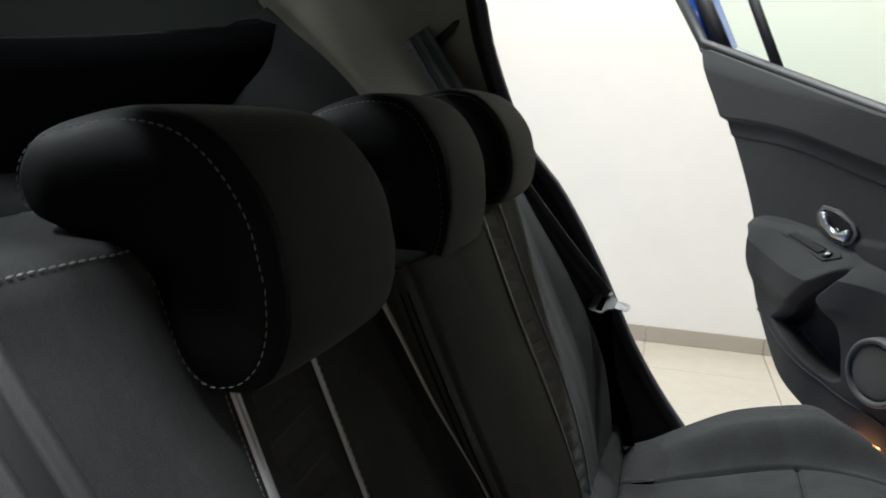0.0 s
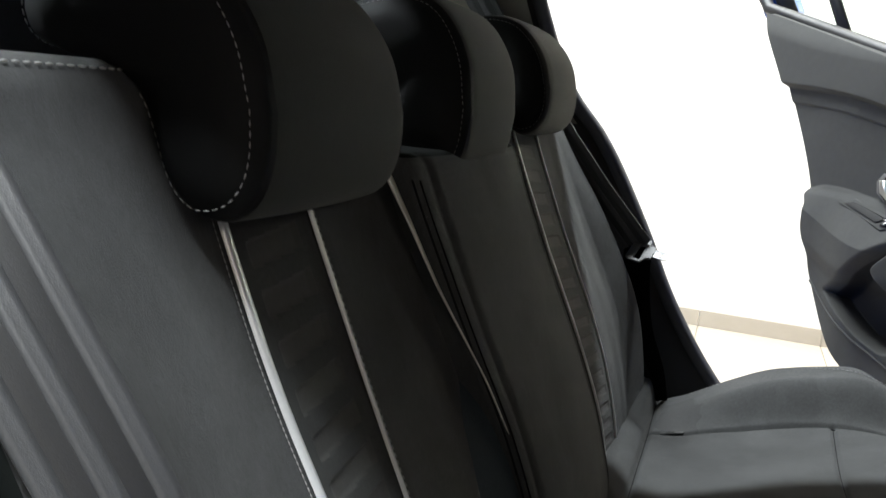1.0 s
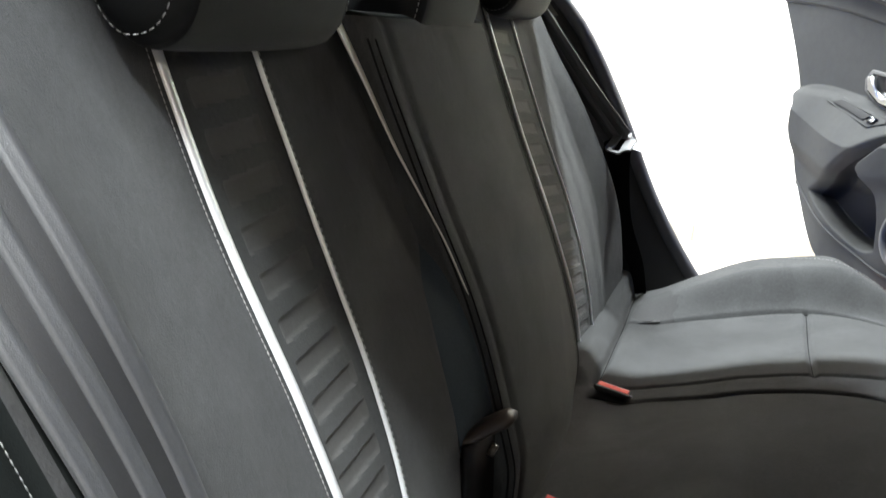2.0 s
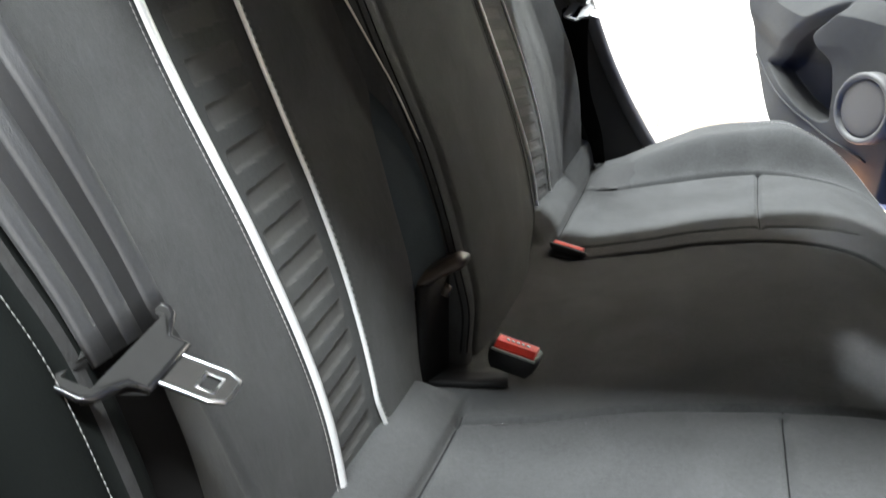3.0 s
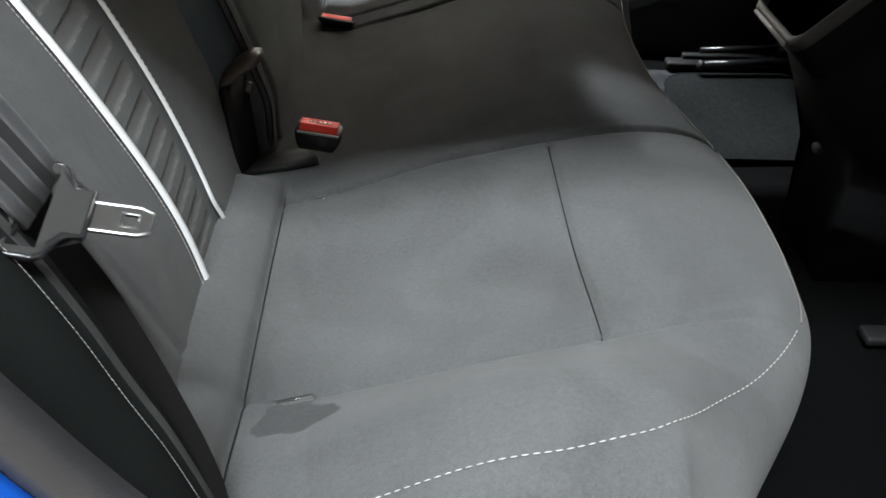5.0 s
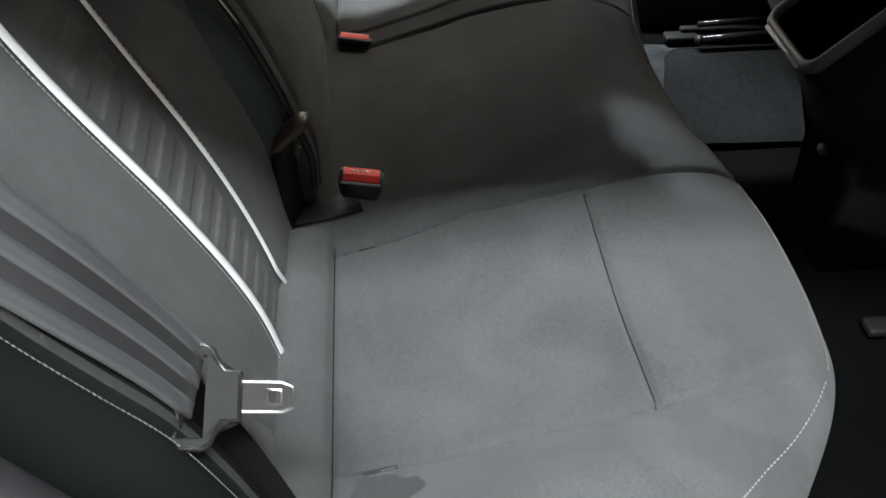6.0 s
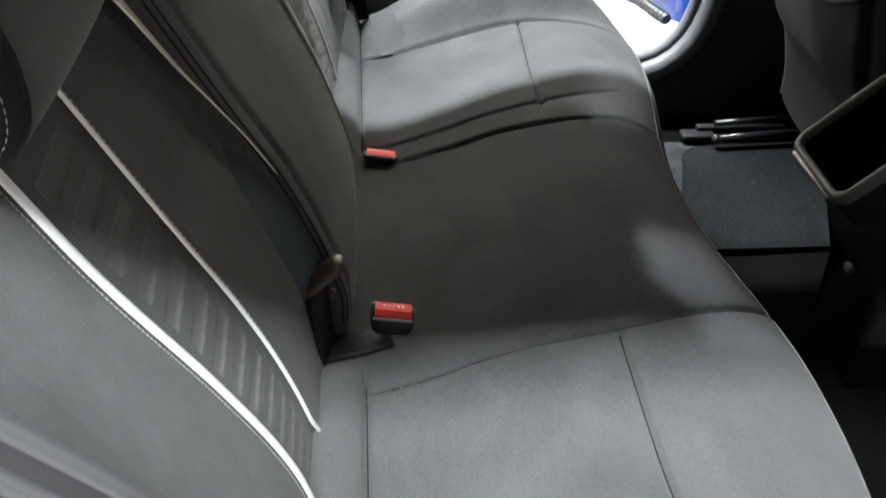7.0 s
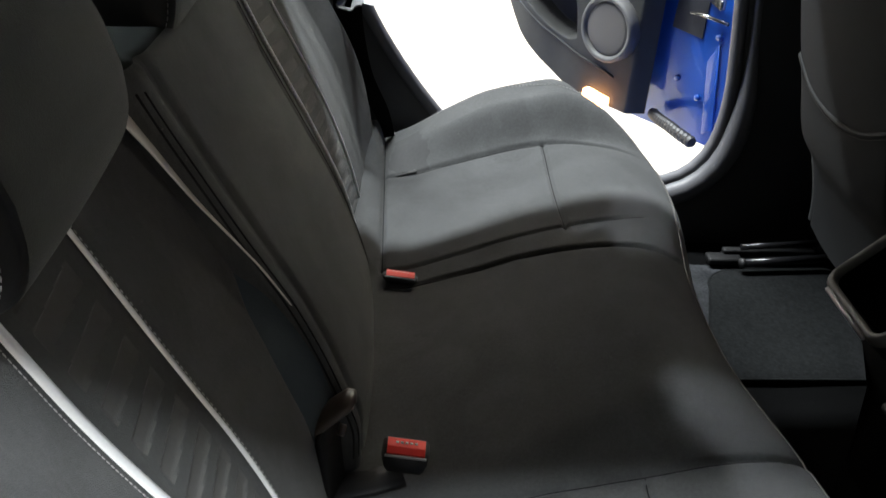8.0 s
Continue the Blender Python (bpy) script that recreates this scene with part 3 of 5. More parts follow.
def bench_cushion():
    prof = smooth_path([(x, 0, z) for x, z in PROFILE], 400)
    half, r = 0.668, 0.026
    ys = [(-half, 0.20), (-half, 0.12)] + [(-half + r * (1 - math.cos(q)), r * (1 - math.sin(q))) for q in (math.radians(k) for k in range(0, 90, 10))]
    n = 540
    mid = [(-(half - r) + 2 * (half - r) * k / n, 0.0) for k in range(n + 1)]
    ys = ys + mid + [(-y, d) for y, d in reversed(ys)]
    rows = []
    for p in prof:
        front_k = step(p.x, 0.452, 0.485) if p.z > 0.56 else 1.0
        row = []
        for y, drop in ys:
            x, z = cushion_point(p.x, p.z, y + CY, front_k)
            z0 = max(0.345, z - drop)
            row.append(Vector((x - 0.6 * min(drop, 0.03) * front_k, y + CY, z0)))
        rows.append(row)

    def region(i, j):
        px, pz, y = prof[i].x, prof[i].z, ys[j][0] + CY
        a = abs(y - CY)
        if px < 0.0470 and pz > 0.5 and a > 0.215:
            return "rear_roll_near" if y < 0 else "rear_roll_far"
        if pz < 0.575 and px > 0.3:
            return "front_skirt"
        if a > lerp_table(EDGE, px) + 0.005:
            return "side_skirt_near" if y < 0 else "side_skirt_far"
        if a > lerp_table(SEAM_OUT, px):
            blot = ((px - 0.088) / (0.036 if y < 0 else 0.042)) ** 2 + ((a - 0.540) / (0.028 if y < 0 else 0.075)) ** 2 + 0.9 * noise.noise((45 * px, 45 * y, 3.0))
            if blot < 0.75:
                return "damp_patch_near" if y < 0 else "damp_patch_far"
            return "bolster_near" if y < 0 else "bolster_far"
        if y < lerp_table(SEAM_IN_N, px):
            return "seat_panel_near" if px < 0.313 + 0.015 * (a - 0.37) else "thigh_panel_near"
        if y > lerp_table(SEAM_IN_F, px):
            return "seat_panel_far" if px < 0.313 + 0.015 * (a - 0.37) else "thigh_panel_far"
        return "middle_panel"

    meshes = grid_parts(rows, region)
    ob = mesh_part("cushion", *meshes.pop("middle_panel")[:2], FABRIC, REAR_SEAT, "charcoal cloth bench cushion with sewn panels")
    for key, (verts, faces, _) in meshes.items():
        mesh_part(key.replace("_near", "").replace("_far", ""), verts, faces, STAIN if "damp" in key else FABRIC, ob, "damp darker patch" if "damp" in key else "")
    for s in (-1, 1):
        path = []
        for p in prof:
            if 0.10 < p.x < 0.468 and p.z > 0.585:
                a = lerp_table(EDGE, p.x)
                x, z = cushion_point(p.x, p.z, CY + s * a, step(p.x, 0.452, 0.485))
                path.append((x + 0.001 * step(p.x, 0.44, 0.48), CY + s * a, z + 0.0015))
        v, f = stitches(path, 0.0042, 0.0024, 0.0005)
        mesh_part("stitching", v, f, THREAD, ob, "pale thread stitching")

    line = []
    for k in range(121):
        y = CY + 0.46 * (-1 + k / 60)
        x, z = cushion_point(0.469, lerp_table(PROFILE[5:15], 0.469), y, step(0.469, 0.452, 0.485))
        line.append((x + 0.001, y, z + 0.0008))
    part("front_piping", tube(line, 0.0013, 6), DARK_THREAD, ob, "thin grey front edge piping")

    def seam(points, r=0.0007):
        """A dark sewn line sunk in the cushion."""
        out = []
        for px, y in points:
            x, z = cushion_point(px, lerp_table(PROFILE[5:15], px), y, step(px, 0.452, 0.485))
            out.append((x, y, z + 0.0002))
        part("seam", tube(out, r, 6), SEAM, ob, "dark sewn seam")

    span = [0.052 + 0.42 * k / 60 for k in range(61)]
    seam([(px, lerp_table(SEAM_IN_N, px)) for px in span])
    seam([(px, lerp_table(SEAM_IN_F, px)) for px in span if px < 0.42])
    seam([(px, lerp_table(GROOVE, px)) for px in span])
    for s in (-1, 1):
        if s > 0:
            seam([(px, CY + lerp_table(SEAM_OUT, px)) for px in span if px < 0.36])
        ends = (0.226, 0.503) if s < 0 else (0.246, 0.503)
        seam([(0.313 + 0.015 * (a - 0.37), CY + s * a) for a in (ends[0] + (ends[1] - ends[0]) * k / 40 for k in range(41))])
        seam([(0.0478, CY + s * (0.225 + 0.43 * k / 60)) for k in range(61)])
    return ob


bench_cushion()


# child seat anchor slits
def slit(y, x, z):
    ob = thing("anchor_slit", "dark slit for a child seat anchor in the cushion", "slit", "anchor slits")
    turn = pose(0, 0, 0, 0, -14, 3)
    part("opening", box((0.036, 0.0035, 0.004), (x, y, z), 0.0012, turn), BLACK, ob)
    part("anchor_bar", box((0.017, 0.0011, 0.002), (x - 0.002, y - 0.0016, z + 0.0012), 0.0004, turn), STEEL, ob, "steel anchor bar")
    part("lip", box((0.038, 0.004, 0.0032), (x, y - 0.004, z + 0.0006), 0.0014, turn), FABRIC, ob)
    return ob


def cushion_height(x, y):
    return cushion_point(x, lerp_table(PROFILE[5:15], x), y, 0.0)[1]


for sy in (-0.520, -0.244, 0.500):
    slit(sy, 0.085, cushion_height(0.085, sy) + 0.001)


# ---- headrests ----
HEAD = [(-0.103, 1.078), (-0.103, 1.052), (-0.109, 1.032), (-0.122, 1.019), (-0.142, 1.016), (-0.158, 1.028), (-0.172, 1.056), (-0.190, 1.084), (-0.215, 1.099), (-0.245, 1.104),
        (-0.262, 1.112), (-0.268, 1.130), (-0.258, 1.149), (-0.230, 1.161), (-0.195, 1.168), (-0.163, 1.164), (-0.136, 1.146), (-0.114, 1.116)]


def headrest(y0, dx, dz, half, label, taller=0.0, lean=0.0, fat=0.0):
    ob = thing("headrest", label, "headrest", "rear headrests")
    ring = [Vector((p.x, 0, p.z)) for p in smooth_path([(x, 0, z) for x, z in HEAD + HEAD[:1]], 73)[:-1]]
    # fat: how much deeper the lower lobe is
    ring = [Vector((p.x - fat * step(p.z, 1.095, 1.035) * step(p.x, -0.110, -0.150), 0, p.z)) for p in ring]
    mid = Vector((-0.155, 0, 1.09))
    low, high = min(p.z for p in ring), max(p.z for p in ring)
    ring = [Vector((p.x + lean * (p.z - 1.09), 0, p.z - taller * (high - p.z) / (high - low))) for p in ring]
    rings = []
    n = 26
    for k in range(n + 1):
        t = -1 + 2 * k / n
        t = math.copysign(abs(t) ** 0.7, t) if abs(t) > 0 else 0
        edge = abs(t)
        q = max(0.0, (edge - 0.72) / 0.28)
        shrink = 0.045 * (1 - math.sqrt(max(0.0, 1 - q * q)))
        out = []
        for p in ring:
            d = p - mid
            grow = 1 - shrink / max(0.03, d.length) * 0.75
            bulge = 0.003 * (1 - t * t)
            w = mid + d * grow + d.normalized() * bulge
            out.append(Vector((w.x + dx, y0 + t * half, w.z + dz)))
        rings.append(out)
    # lighter face and darker sides: the roof's shade is put into the colours
    part("cover", loft(rings[4:-4], True, False), LIT_HEADFACE, ob, "black cloth face")
    part("side_panel", loft(rings[:5]), VINYL, ob)
    part("side_panel", loft(rings[-5:]), VINYL, ob)
    for s in (-1, 1):
        path = []
        for p in ring + ring[:1]:
            d = p - mid
            grow = 1 - 0.0115 / max(0.03, d.length) * 0.75
            w = mid + d * grow + d.normalized() * 0.0015
            path.append((w.x + dx, y0 + s * half * 0.915, w.z + dz))
        v, f = stitches(path, 0.0036, 0.0020, 0.00045)
        mesh_part("stitching", v, f, THREAD if y0 < -0.2 else HEAD_THREAD, ob, "pale thread stitching")
    for s in (-1, 1):
        part("post", tube([(-0.225, y0 + s * 0.05, 1.06), (-0.225, y0 + s * 0.05, 1.10 + dz)], 0.006, 10), STEEL, ob, "steel post")
        part("guide_sleeve", tube([(-0.225, y0 + s * 0.05, 1.09), (-0.225, y0 + s * 0.05, 1.103)], 0.013, 12), BLACK, ob)
    return ob


headrest(CY - 0.358, -0.006, 0.0, 0.112, "black vinyl headrest with pale stitching on the near seat back")
headrest(CY - 0.004, -0.012, 0.018, 0.096, "black vinyl headrest with pale stitching on the middle seat back", 0.028, 0.12, 0.030)
headrest(CY + 0.360, -0.020, 0.034, 0.110, "black vinyl headrest with pale stitching on the far seat back")


# ---- belts ----
def buckle(x, y, z, lean, label, tall=1.0):
    """A belt buckle with a red press button; x, y, z: middle of the button."""
    ob = thing("seat_belt_buckle", label, "buckle", "belt buckles")
    turn = pose(0, 0, 0, lean, 6, -4)
    place = Matrix.Translation((x, y, z)) @ turn
    outline = [(-0.023, -0.013), (0.023, -0.013), (0.025, -0.006), (0.025, 0.010), (0.021, 0.014), (-0.021, 0.014), (-0.025, 0.010), (-0.025, -0.006)]
    rings = []
    for h, s in ((-0.030, 0.75), (-0.022, 0.9), (-0.012, 0.99), (-0.006, 1.0), (-0.001, 0.97)):
        rings.append([place @ Vector((px * s, py * s + 0.5 * tall * (h + 0.001), h * tall)) for px, py in outline])
    part("housing", loft(rings), BLACK, ob)
    sec = [(-0.0105, -0.004), (-0.0105, 0.001), (-0.004, 0.0045), (0.0075, 0.0050), (0.0095, 0.003), (0.0095, -0.004)]
    rings = [[place @ Vector((px, py, pz)) for py, pz in sec] for px in (-0.0200, -0.0193, 0.0193, 0.0200)]
    button = part("press_button", loft(rings), RED, ob, "red press button", smooth=False)
    for k in range(5):
        part("letter_mark", box((0.0030, 0.0026, 0.0005), (0, 0, 0), 0.0, None), WHITE_PRINT, button).matrix_world = place @ pose(-0.0100 + 0.005 * k, 0.0020, 0.00485, 2.5)
    part("slot_frame", box((0.044, 0.0022, 0.003), (0, 0, 0), 0.0008, None), ZINC, ob).matrix_world = place @ pose(0, -0.0125, -0.0015)
    if tall > 0.5:
        part("stalk", band([place @ Vector((0, -0.012, -0.026)), place @ Vector((-0.03, -0.022, -0.034)), place @ Vector((-0.075, -0.03, -0.045))], 0.034, 0.006, (0.3, 1, 0)), CONSOLE_BLACK, ob)
    return ob


buckle(0.079, -0.167, 0.619, 0, "black seat belt buckle with a red button on the cushion", 0.60)
buckle(0.074, 0.178, 0.596, -22, "black seat belt buckle with a red button between the far seats", 0.28)


def tongue(m, head_mat, blade_mat, label, k=1.0):
    """A belt tongue: plastic head with a slot, steel blade with a window. m: its pose, blade along x, width along y."""
    ob = thing("seat_belt_tongue", label, "belt tongue", "belt tongues")
    m = m @ Matrix.Scale(k, 4)
    outer = [(-0.046, -0.034), (-0.020, -0.036), (-0.0155, -0.033), (-0.012, -0.025), (-0.008, -0.0175), (0.002, -0.017), (0.002, 0.017), (-0.008, 0.0175),
             (-0.012, 0.025), (-0.0155, 0.033), (-0.020, 0.036), (-0.033, 0.036), (-0.040, 0.030), (-0.048, 0.0), (-0.050, -0.028)]
    slot = [(-0.034, -0.028), (-0.019, -0.028), (-0.019, 0.029), (-0.030, 0.029)]
    bm = bmesh.new()
    layers = {}
    for key, ring in (("out", outer), ("in", slot)):
        mid = Vector((-0.022, 0.0))
        for h, lift, pull in ((0, -0.0022, 0.0), (1, 0.0012, 0.0), (2, 0.0030, 0.0016)):
            pts = []
            for p in ring:
                q = Vector(p)
                q += (mid - q).normalized() * pull * (1 if key == "out" else -1)
                pts.append(bm.verts.new(m @ Vector((q.x, q.y, lift))))
            layers[(key, h)] = pts
    n = len(outer)
    near = lambda i: min(range(4), key=lambda q: (Vector(outer[i % n]) - Vector(slot[q])).length)
    for h in (0, 2):
        ring_o, ring_i = layers[("out", h)], layers[("in", h)]
        for i in range(n):
            a, b = near(i), near(i + 1)
            corners = [ring_o[i], ring_o[(i + 1) % n], ring_i[b]] + ([ring_i[a]] if a != b else [])
            bm.faces.new(corners)
    for key, count in (("out", n), ("in", 4)):
        for lo, hi in ((0, 1), (1, 2)):
            a, b = layers[(key, lo)], layers[(key, hi)]
            for i in range(count):
                bm.faces.new((a[i], a[(i + 1) % count], b[(i + 1) % count], b[i]))
    part("head", bm, head_mat, ob, "grey plastic head", smooth=False)
    blade = bmesh.new()
    rows = [[(0.000, -0.0105), (0.019, -0.0105), (0.028, -0.0105), (0.035, -0.0075)], [(0.000, -0.005), (0.019, -0.005), (0.028, -0.005), (0.036, -0.004)],
            [(0.000, 0.005), (0.019, 0.005), (0.028, 0.005), (0.036, 0.004)], [(0.000, 0.0105), (0.019, 0.0105), (0.028, 0.0105), (0.035, 0.0075)]]
    vs = {(i, j, h): blade.verts.new(m @ Vector((*rows[i][j], h))) for i in range(4) for j in range(4) for h in (-0.0012, 0.0012)}
    for i in range(3):
        for j in range(3):
            if (i, j) != (1, 1):
                for h in (-0.0012, 0.0012):
                    blade.faces.new([vs[q] for q in ((i, j, h), (i, j + 1, h), (i + 1, j + 1, h), (i + 1, j, h))])
    rim = [(0, j) for j in range(4)] + [(i, 3) for i in range(1, 4)] + [(3, j) for j in (2, 1, 0)] + [(2, 0), (1, 0)]
    inner = [(1, 1), (1, 2), (2, 2), (2, 1)]
    for loop in (rim, inner):
        for p, q in zip(loop, loop[1:] + loop[:1]):
            blade.faces.new([vs[(*p, -0.0012)], vs[(*q, -0.0012)], vs[(*q, 0.0012)], vs[(*p, 0.0012)]])
    blade_ob = part("blade", blade, blade_mat, ob, "steel blade with a square window", smooth=False)
    # rounded, polished edges
    ring = [m @ Vector((*rows[i][j], 0.0010)) for i, j in rim]
    part("polished_edge", tube(ring, 0.0008, 6, closed=True), CHROME if blade_mat == STEEL else blade_mat, blade_ob, "polished steel edge")
    ring = [m @ Vector((*rows[i][j], 0.0010)) for i, j in inner]
    part("polished_edge", tube(ring, 0.0007, 6, closed=True), CHROME if blade_mat == STEEL else blade_mat, blade_ob, "polished steel edge")
    part("rounded_rim", tube([m @ Vector((*p, 0.0016)) for p in outer], 0.0015, 8, closed=True), GLOSSBLACK if head_mat == TONGUE_PLASTIC else head_mat, ob)
    return ob


def side_belt(side, label):
    """The belt that hangs from the pillar by a door down to its floor anchor."""
    ob = thing("seat_belt", label, "seat belt", "seat belts")
    c, n = CY, 40
    if side < 0:
        up = [(-0.35, 0.612, 1.31), (-0.262, 0.622, 1.20), (-0.145, 0.617, 1.05), (-0.066, 0.606, 0.93), (-0.030, 0.598, 0.864), (-0.011, 0.596, 0.826)]
        down = [(-0.016, 0.603, 0.828), (-0.018, 0.601, 0.80), (-0.008, 0.600, 0.750), (0.012, 0.606, 0.690), (0.034, 0.622, 0.630), (0.044, 0.640, 0.580)]
        across = [Vector((0.86, 0, 0.5)).lerp(Vector((0.42, 0.9, 0.1)), step(k / (n - 1), 0.1, 0.7)).lerp(Vector((0.05, 1, 0.15)), step(k / (n - 1), 0.75, 1.0)) for k in range(n)]
        drape = [Vector((0.05, 1, 0.15)).lerp(Vector((0.80, 0.45, 0.4)), step(k / 23, 0.0, 0.5)) for k in range(24)]
    else:
        up = [(-0.36, 0.565, 1.30), (-0.27, 0.572, 1.17), (-0.17, 0.585, 1.045), (-0.096, 0.594, 0.955), (-0.052, 0.602, 0.905), (-0.016, 0.610, 0.864)]
        down = [(-0.018, 0.608, 0.866), (-0.014, 0.602, 0.810), (0.002, 0.600, 0.725), (0.030, 0.615, 0.650), (0.042, 0.636, 0.590)]
        across, drape = [Vector((0.86, 0, 0.5))] * n, [Vector((0.86, 0, 0.4))] * 24
    path = smooth_path([(x, c + side * a, z) for x, a, z in up], n)
    part("shoulder_webbing", band(path, 0.047, 0.0016, across), WEBBING, ob, "black woven webbing")
    # glossier woven stripes, standing a thread's height proud
    for off, wide in ((-0.0185, 0.0100), (0.0, 0.0095), (0.0185, 0.0100)):
        rows = []
        for k, p in enumerate(path):
            d = (path[min(k + 1, n - 1)] - path[max(k - 1, 0)]).normalized()
            w = (across[k] - d * across[k].dot(d)).normalized()
            rows.append([p + w * off, w])
        part("woven_stripe", band([r[0] for r in rows], wide, 0.0027, [r[1] for r in rows]), RIB, ob, "glossier woven stripe")
    path = smooth_path([(x, c + side * a, z) for x, a, z in down], 24)
    # same belt in a darker tone, its shade put into the colour
    part("lap_webbing", band(path, 0.047, 0.0016, drape), SHADED_WEBBING, ob, "black woven webbing")
    return ob


side_belt(-1, "black seat belt hanging over the near seat back")
side_belt(1, "black seat belt hanging over the far seat back")


tongue(pose(0.010, -0.6145, 0.822, 10, 11.5, 4.1), TONGUE_PLASTIC, STEEL, "grey and steel belt tongue on the near belt", 0.88)
tongue(pose(0.008, CY + 0.596, 0.859, 38) @ pose(0, 0, 0, 0, 0, -12), PALE_TONGUE, ZINC, "pale grey and steel belt tongue on the far belt", 0.76)


def middle_belt():
    ob = thing("seat_belt", "dark belt of the middle seat in the gap between seat backs", "seat belt", "seat belts")
    zs = [0.685 + 0.30 * k / 40 for k in range(41)]
    y = CY - 0.190
    part("lap_webbing", band([(lerp_table(BACK, z) + 0.020 - 0.045 * step(z, 0.82, 0.96), lerp_table([(0.68, -0.194), (0.78, -0.195), (0.84, -0.178), (0.88, -0.150), (0.99, -0.130)], z), z) for z in zs], 0.055, 0.0016, (0.5, 1, 0)), MIDDLE_WEBBING, ob, "black woven webbing")
    # the shoulder part turns edge-on and slips behind the middle seat further down
    zs = [0.79 + 0.29 * k / 30 for k in range(31)]
    turn = Vector((-0.35, 1, 0)).normalized()
    edge = [(0.79, -0.171), (0.83, -0.178), (0.865, -0.184), (0.91, -0.194), (0.95, -0.207), (0.99, -0.220), (1.03, -0.238), (1.08, -0.258)]
    # pale tone stands for light on this part; the lap part is dark
    part("shoulder_webbing", band([Vector((lerp_table(BACK, z) + 0.028 + 0.008 * step(z, 0.94, 0.84), lerp_table(edge, z), z)) + 0.018 * turn for z in zs], 0.036, 0.0016, turn), LIT_WEBBING, ob, "grey woven webbing")
    bar = smooth_path([(-0.026, y - 0.014, 0.664), (-0.008, y, 0.688), (0.012, y + 0.006, 0.704), (0.028, y + 0.012, 0.712)], 12)
    rings = []
    for k, p in enumerate(bar):
        w = 0.0085 + 0.003 * math.sin(math.pi * (0.15 + 0.7 * k / 11))
        d = (bar[min(k + 1, 11)] - bar[max(k - 1, 0)]).normalized()
        u = Vector((0, 1, 0)).cross(d).normalized()
        rings.append([p + u * (0.0075 * (0.5 if k in (0, 11) else 1.0) * math.sin(q)) + Vector((0, 1, 0)) * (w * 1.5 * (0.6 if k in (0, 11) else 1.0) * math.cos(q)) for q in (math.tau * i / 12 for i in range(12))])
    part("tongue_head", loft(rings), DARK_TONGUE, ob, "dark brown plastic tongue head")
    part("tongue_button", tube([(0.012, y - 0.004, 0.684), (0.018, y - 0.004, 0.682)], 0.006, 12), DARK_TONGUE, ob)
    part("tongue_blade", band([(0.000, y, 0.690), (0.002, y + 0.002, 0.650), (0.006, y + 0.006, 0.580)], 0.046, 0.006, (0.3, 1, 0)), CONSOLE_BLACK, ob)
    return ob


middle_belt()


# ---- car body ----
OPENING = [(-0.29, 1.40), (-0.265, 1.377), (-0.242, 1.276), (-0.184, 1.124), (-0.114, 1.035), (-0.030, 0.894), (0.044, 0.752), (0.130, 0.628), (0.22, 0.535), (0.33, 0.482),
           (0.48, 0.462), (0.60, 0.466), (0.66, 0.490), (0.70, 0.545), (0.712, 0.64), (0.700, 0.76), (0.684, 0.88), (0.675, 1.05), (0.668, 1.22), (0.66, 1.37), (0.60, 1.432), (0.2, 1.430), (-0.1, 1.42)]


def opening_loop(n, grow=0.0):
    ps = smooth_path([(x, 0, z) for x, z in OPENING + OPENING[:1]], n + 1)[:-1]
    out = []
    for k, p in enumerate(ps):
        d = (ps[(k + 1) % n] - ps[k - 1]).normalized()
        out.append(Vector((p.x, 0, p.z)) + grow * Vector((-d.z, 0, d.x)) * -1)
    return out


def body_y(z, a):
    """How far the body side stands from the middle at a height, narrower towards the roof."""
    return a - 0.13 * step(z, 0.95, 1.45)


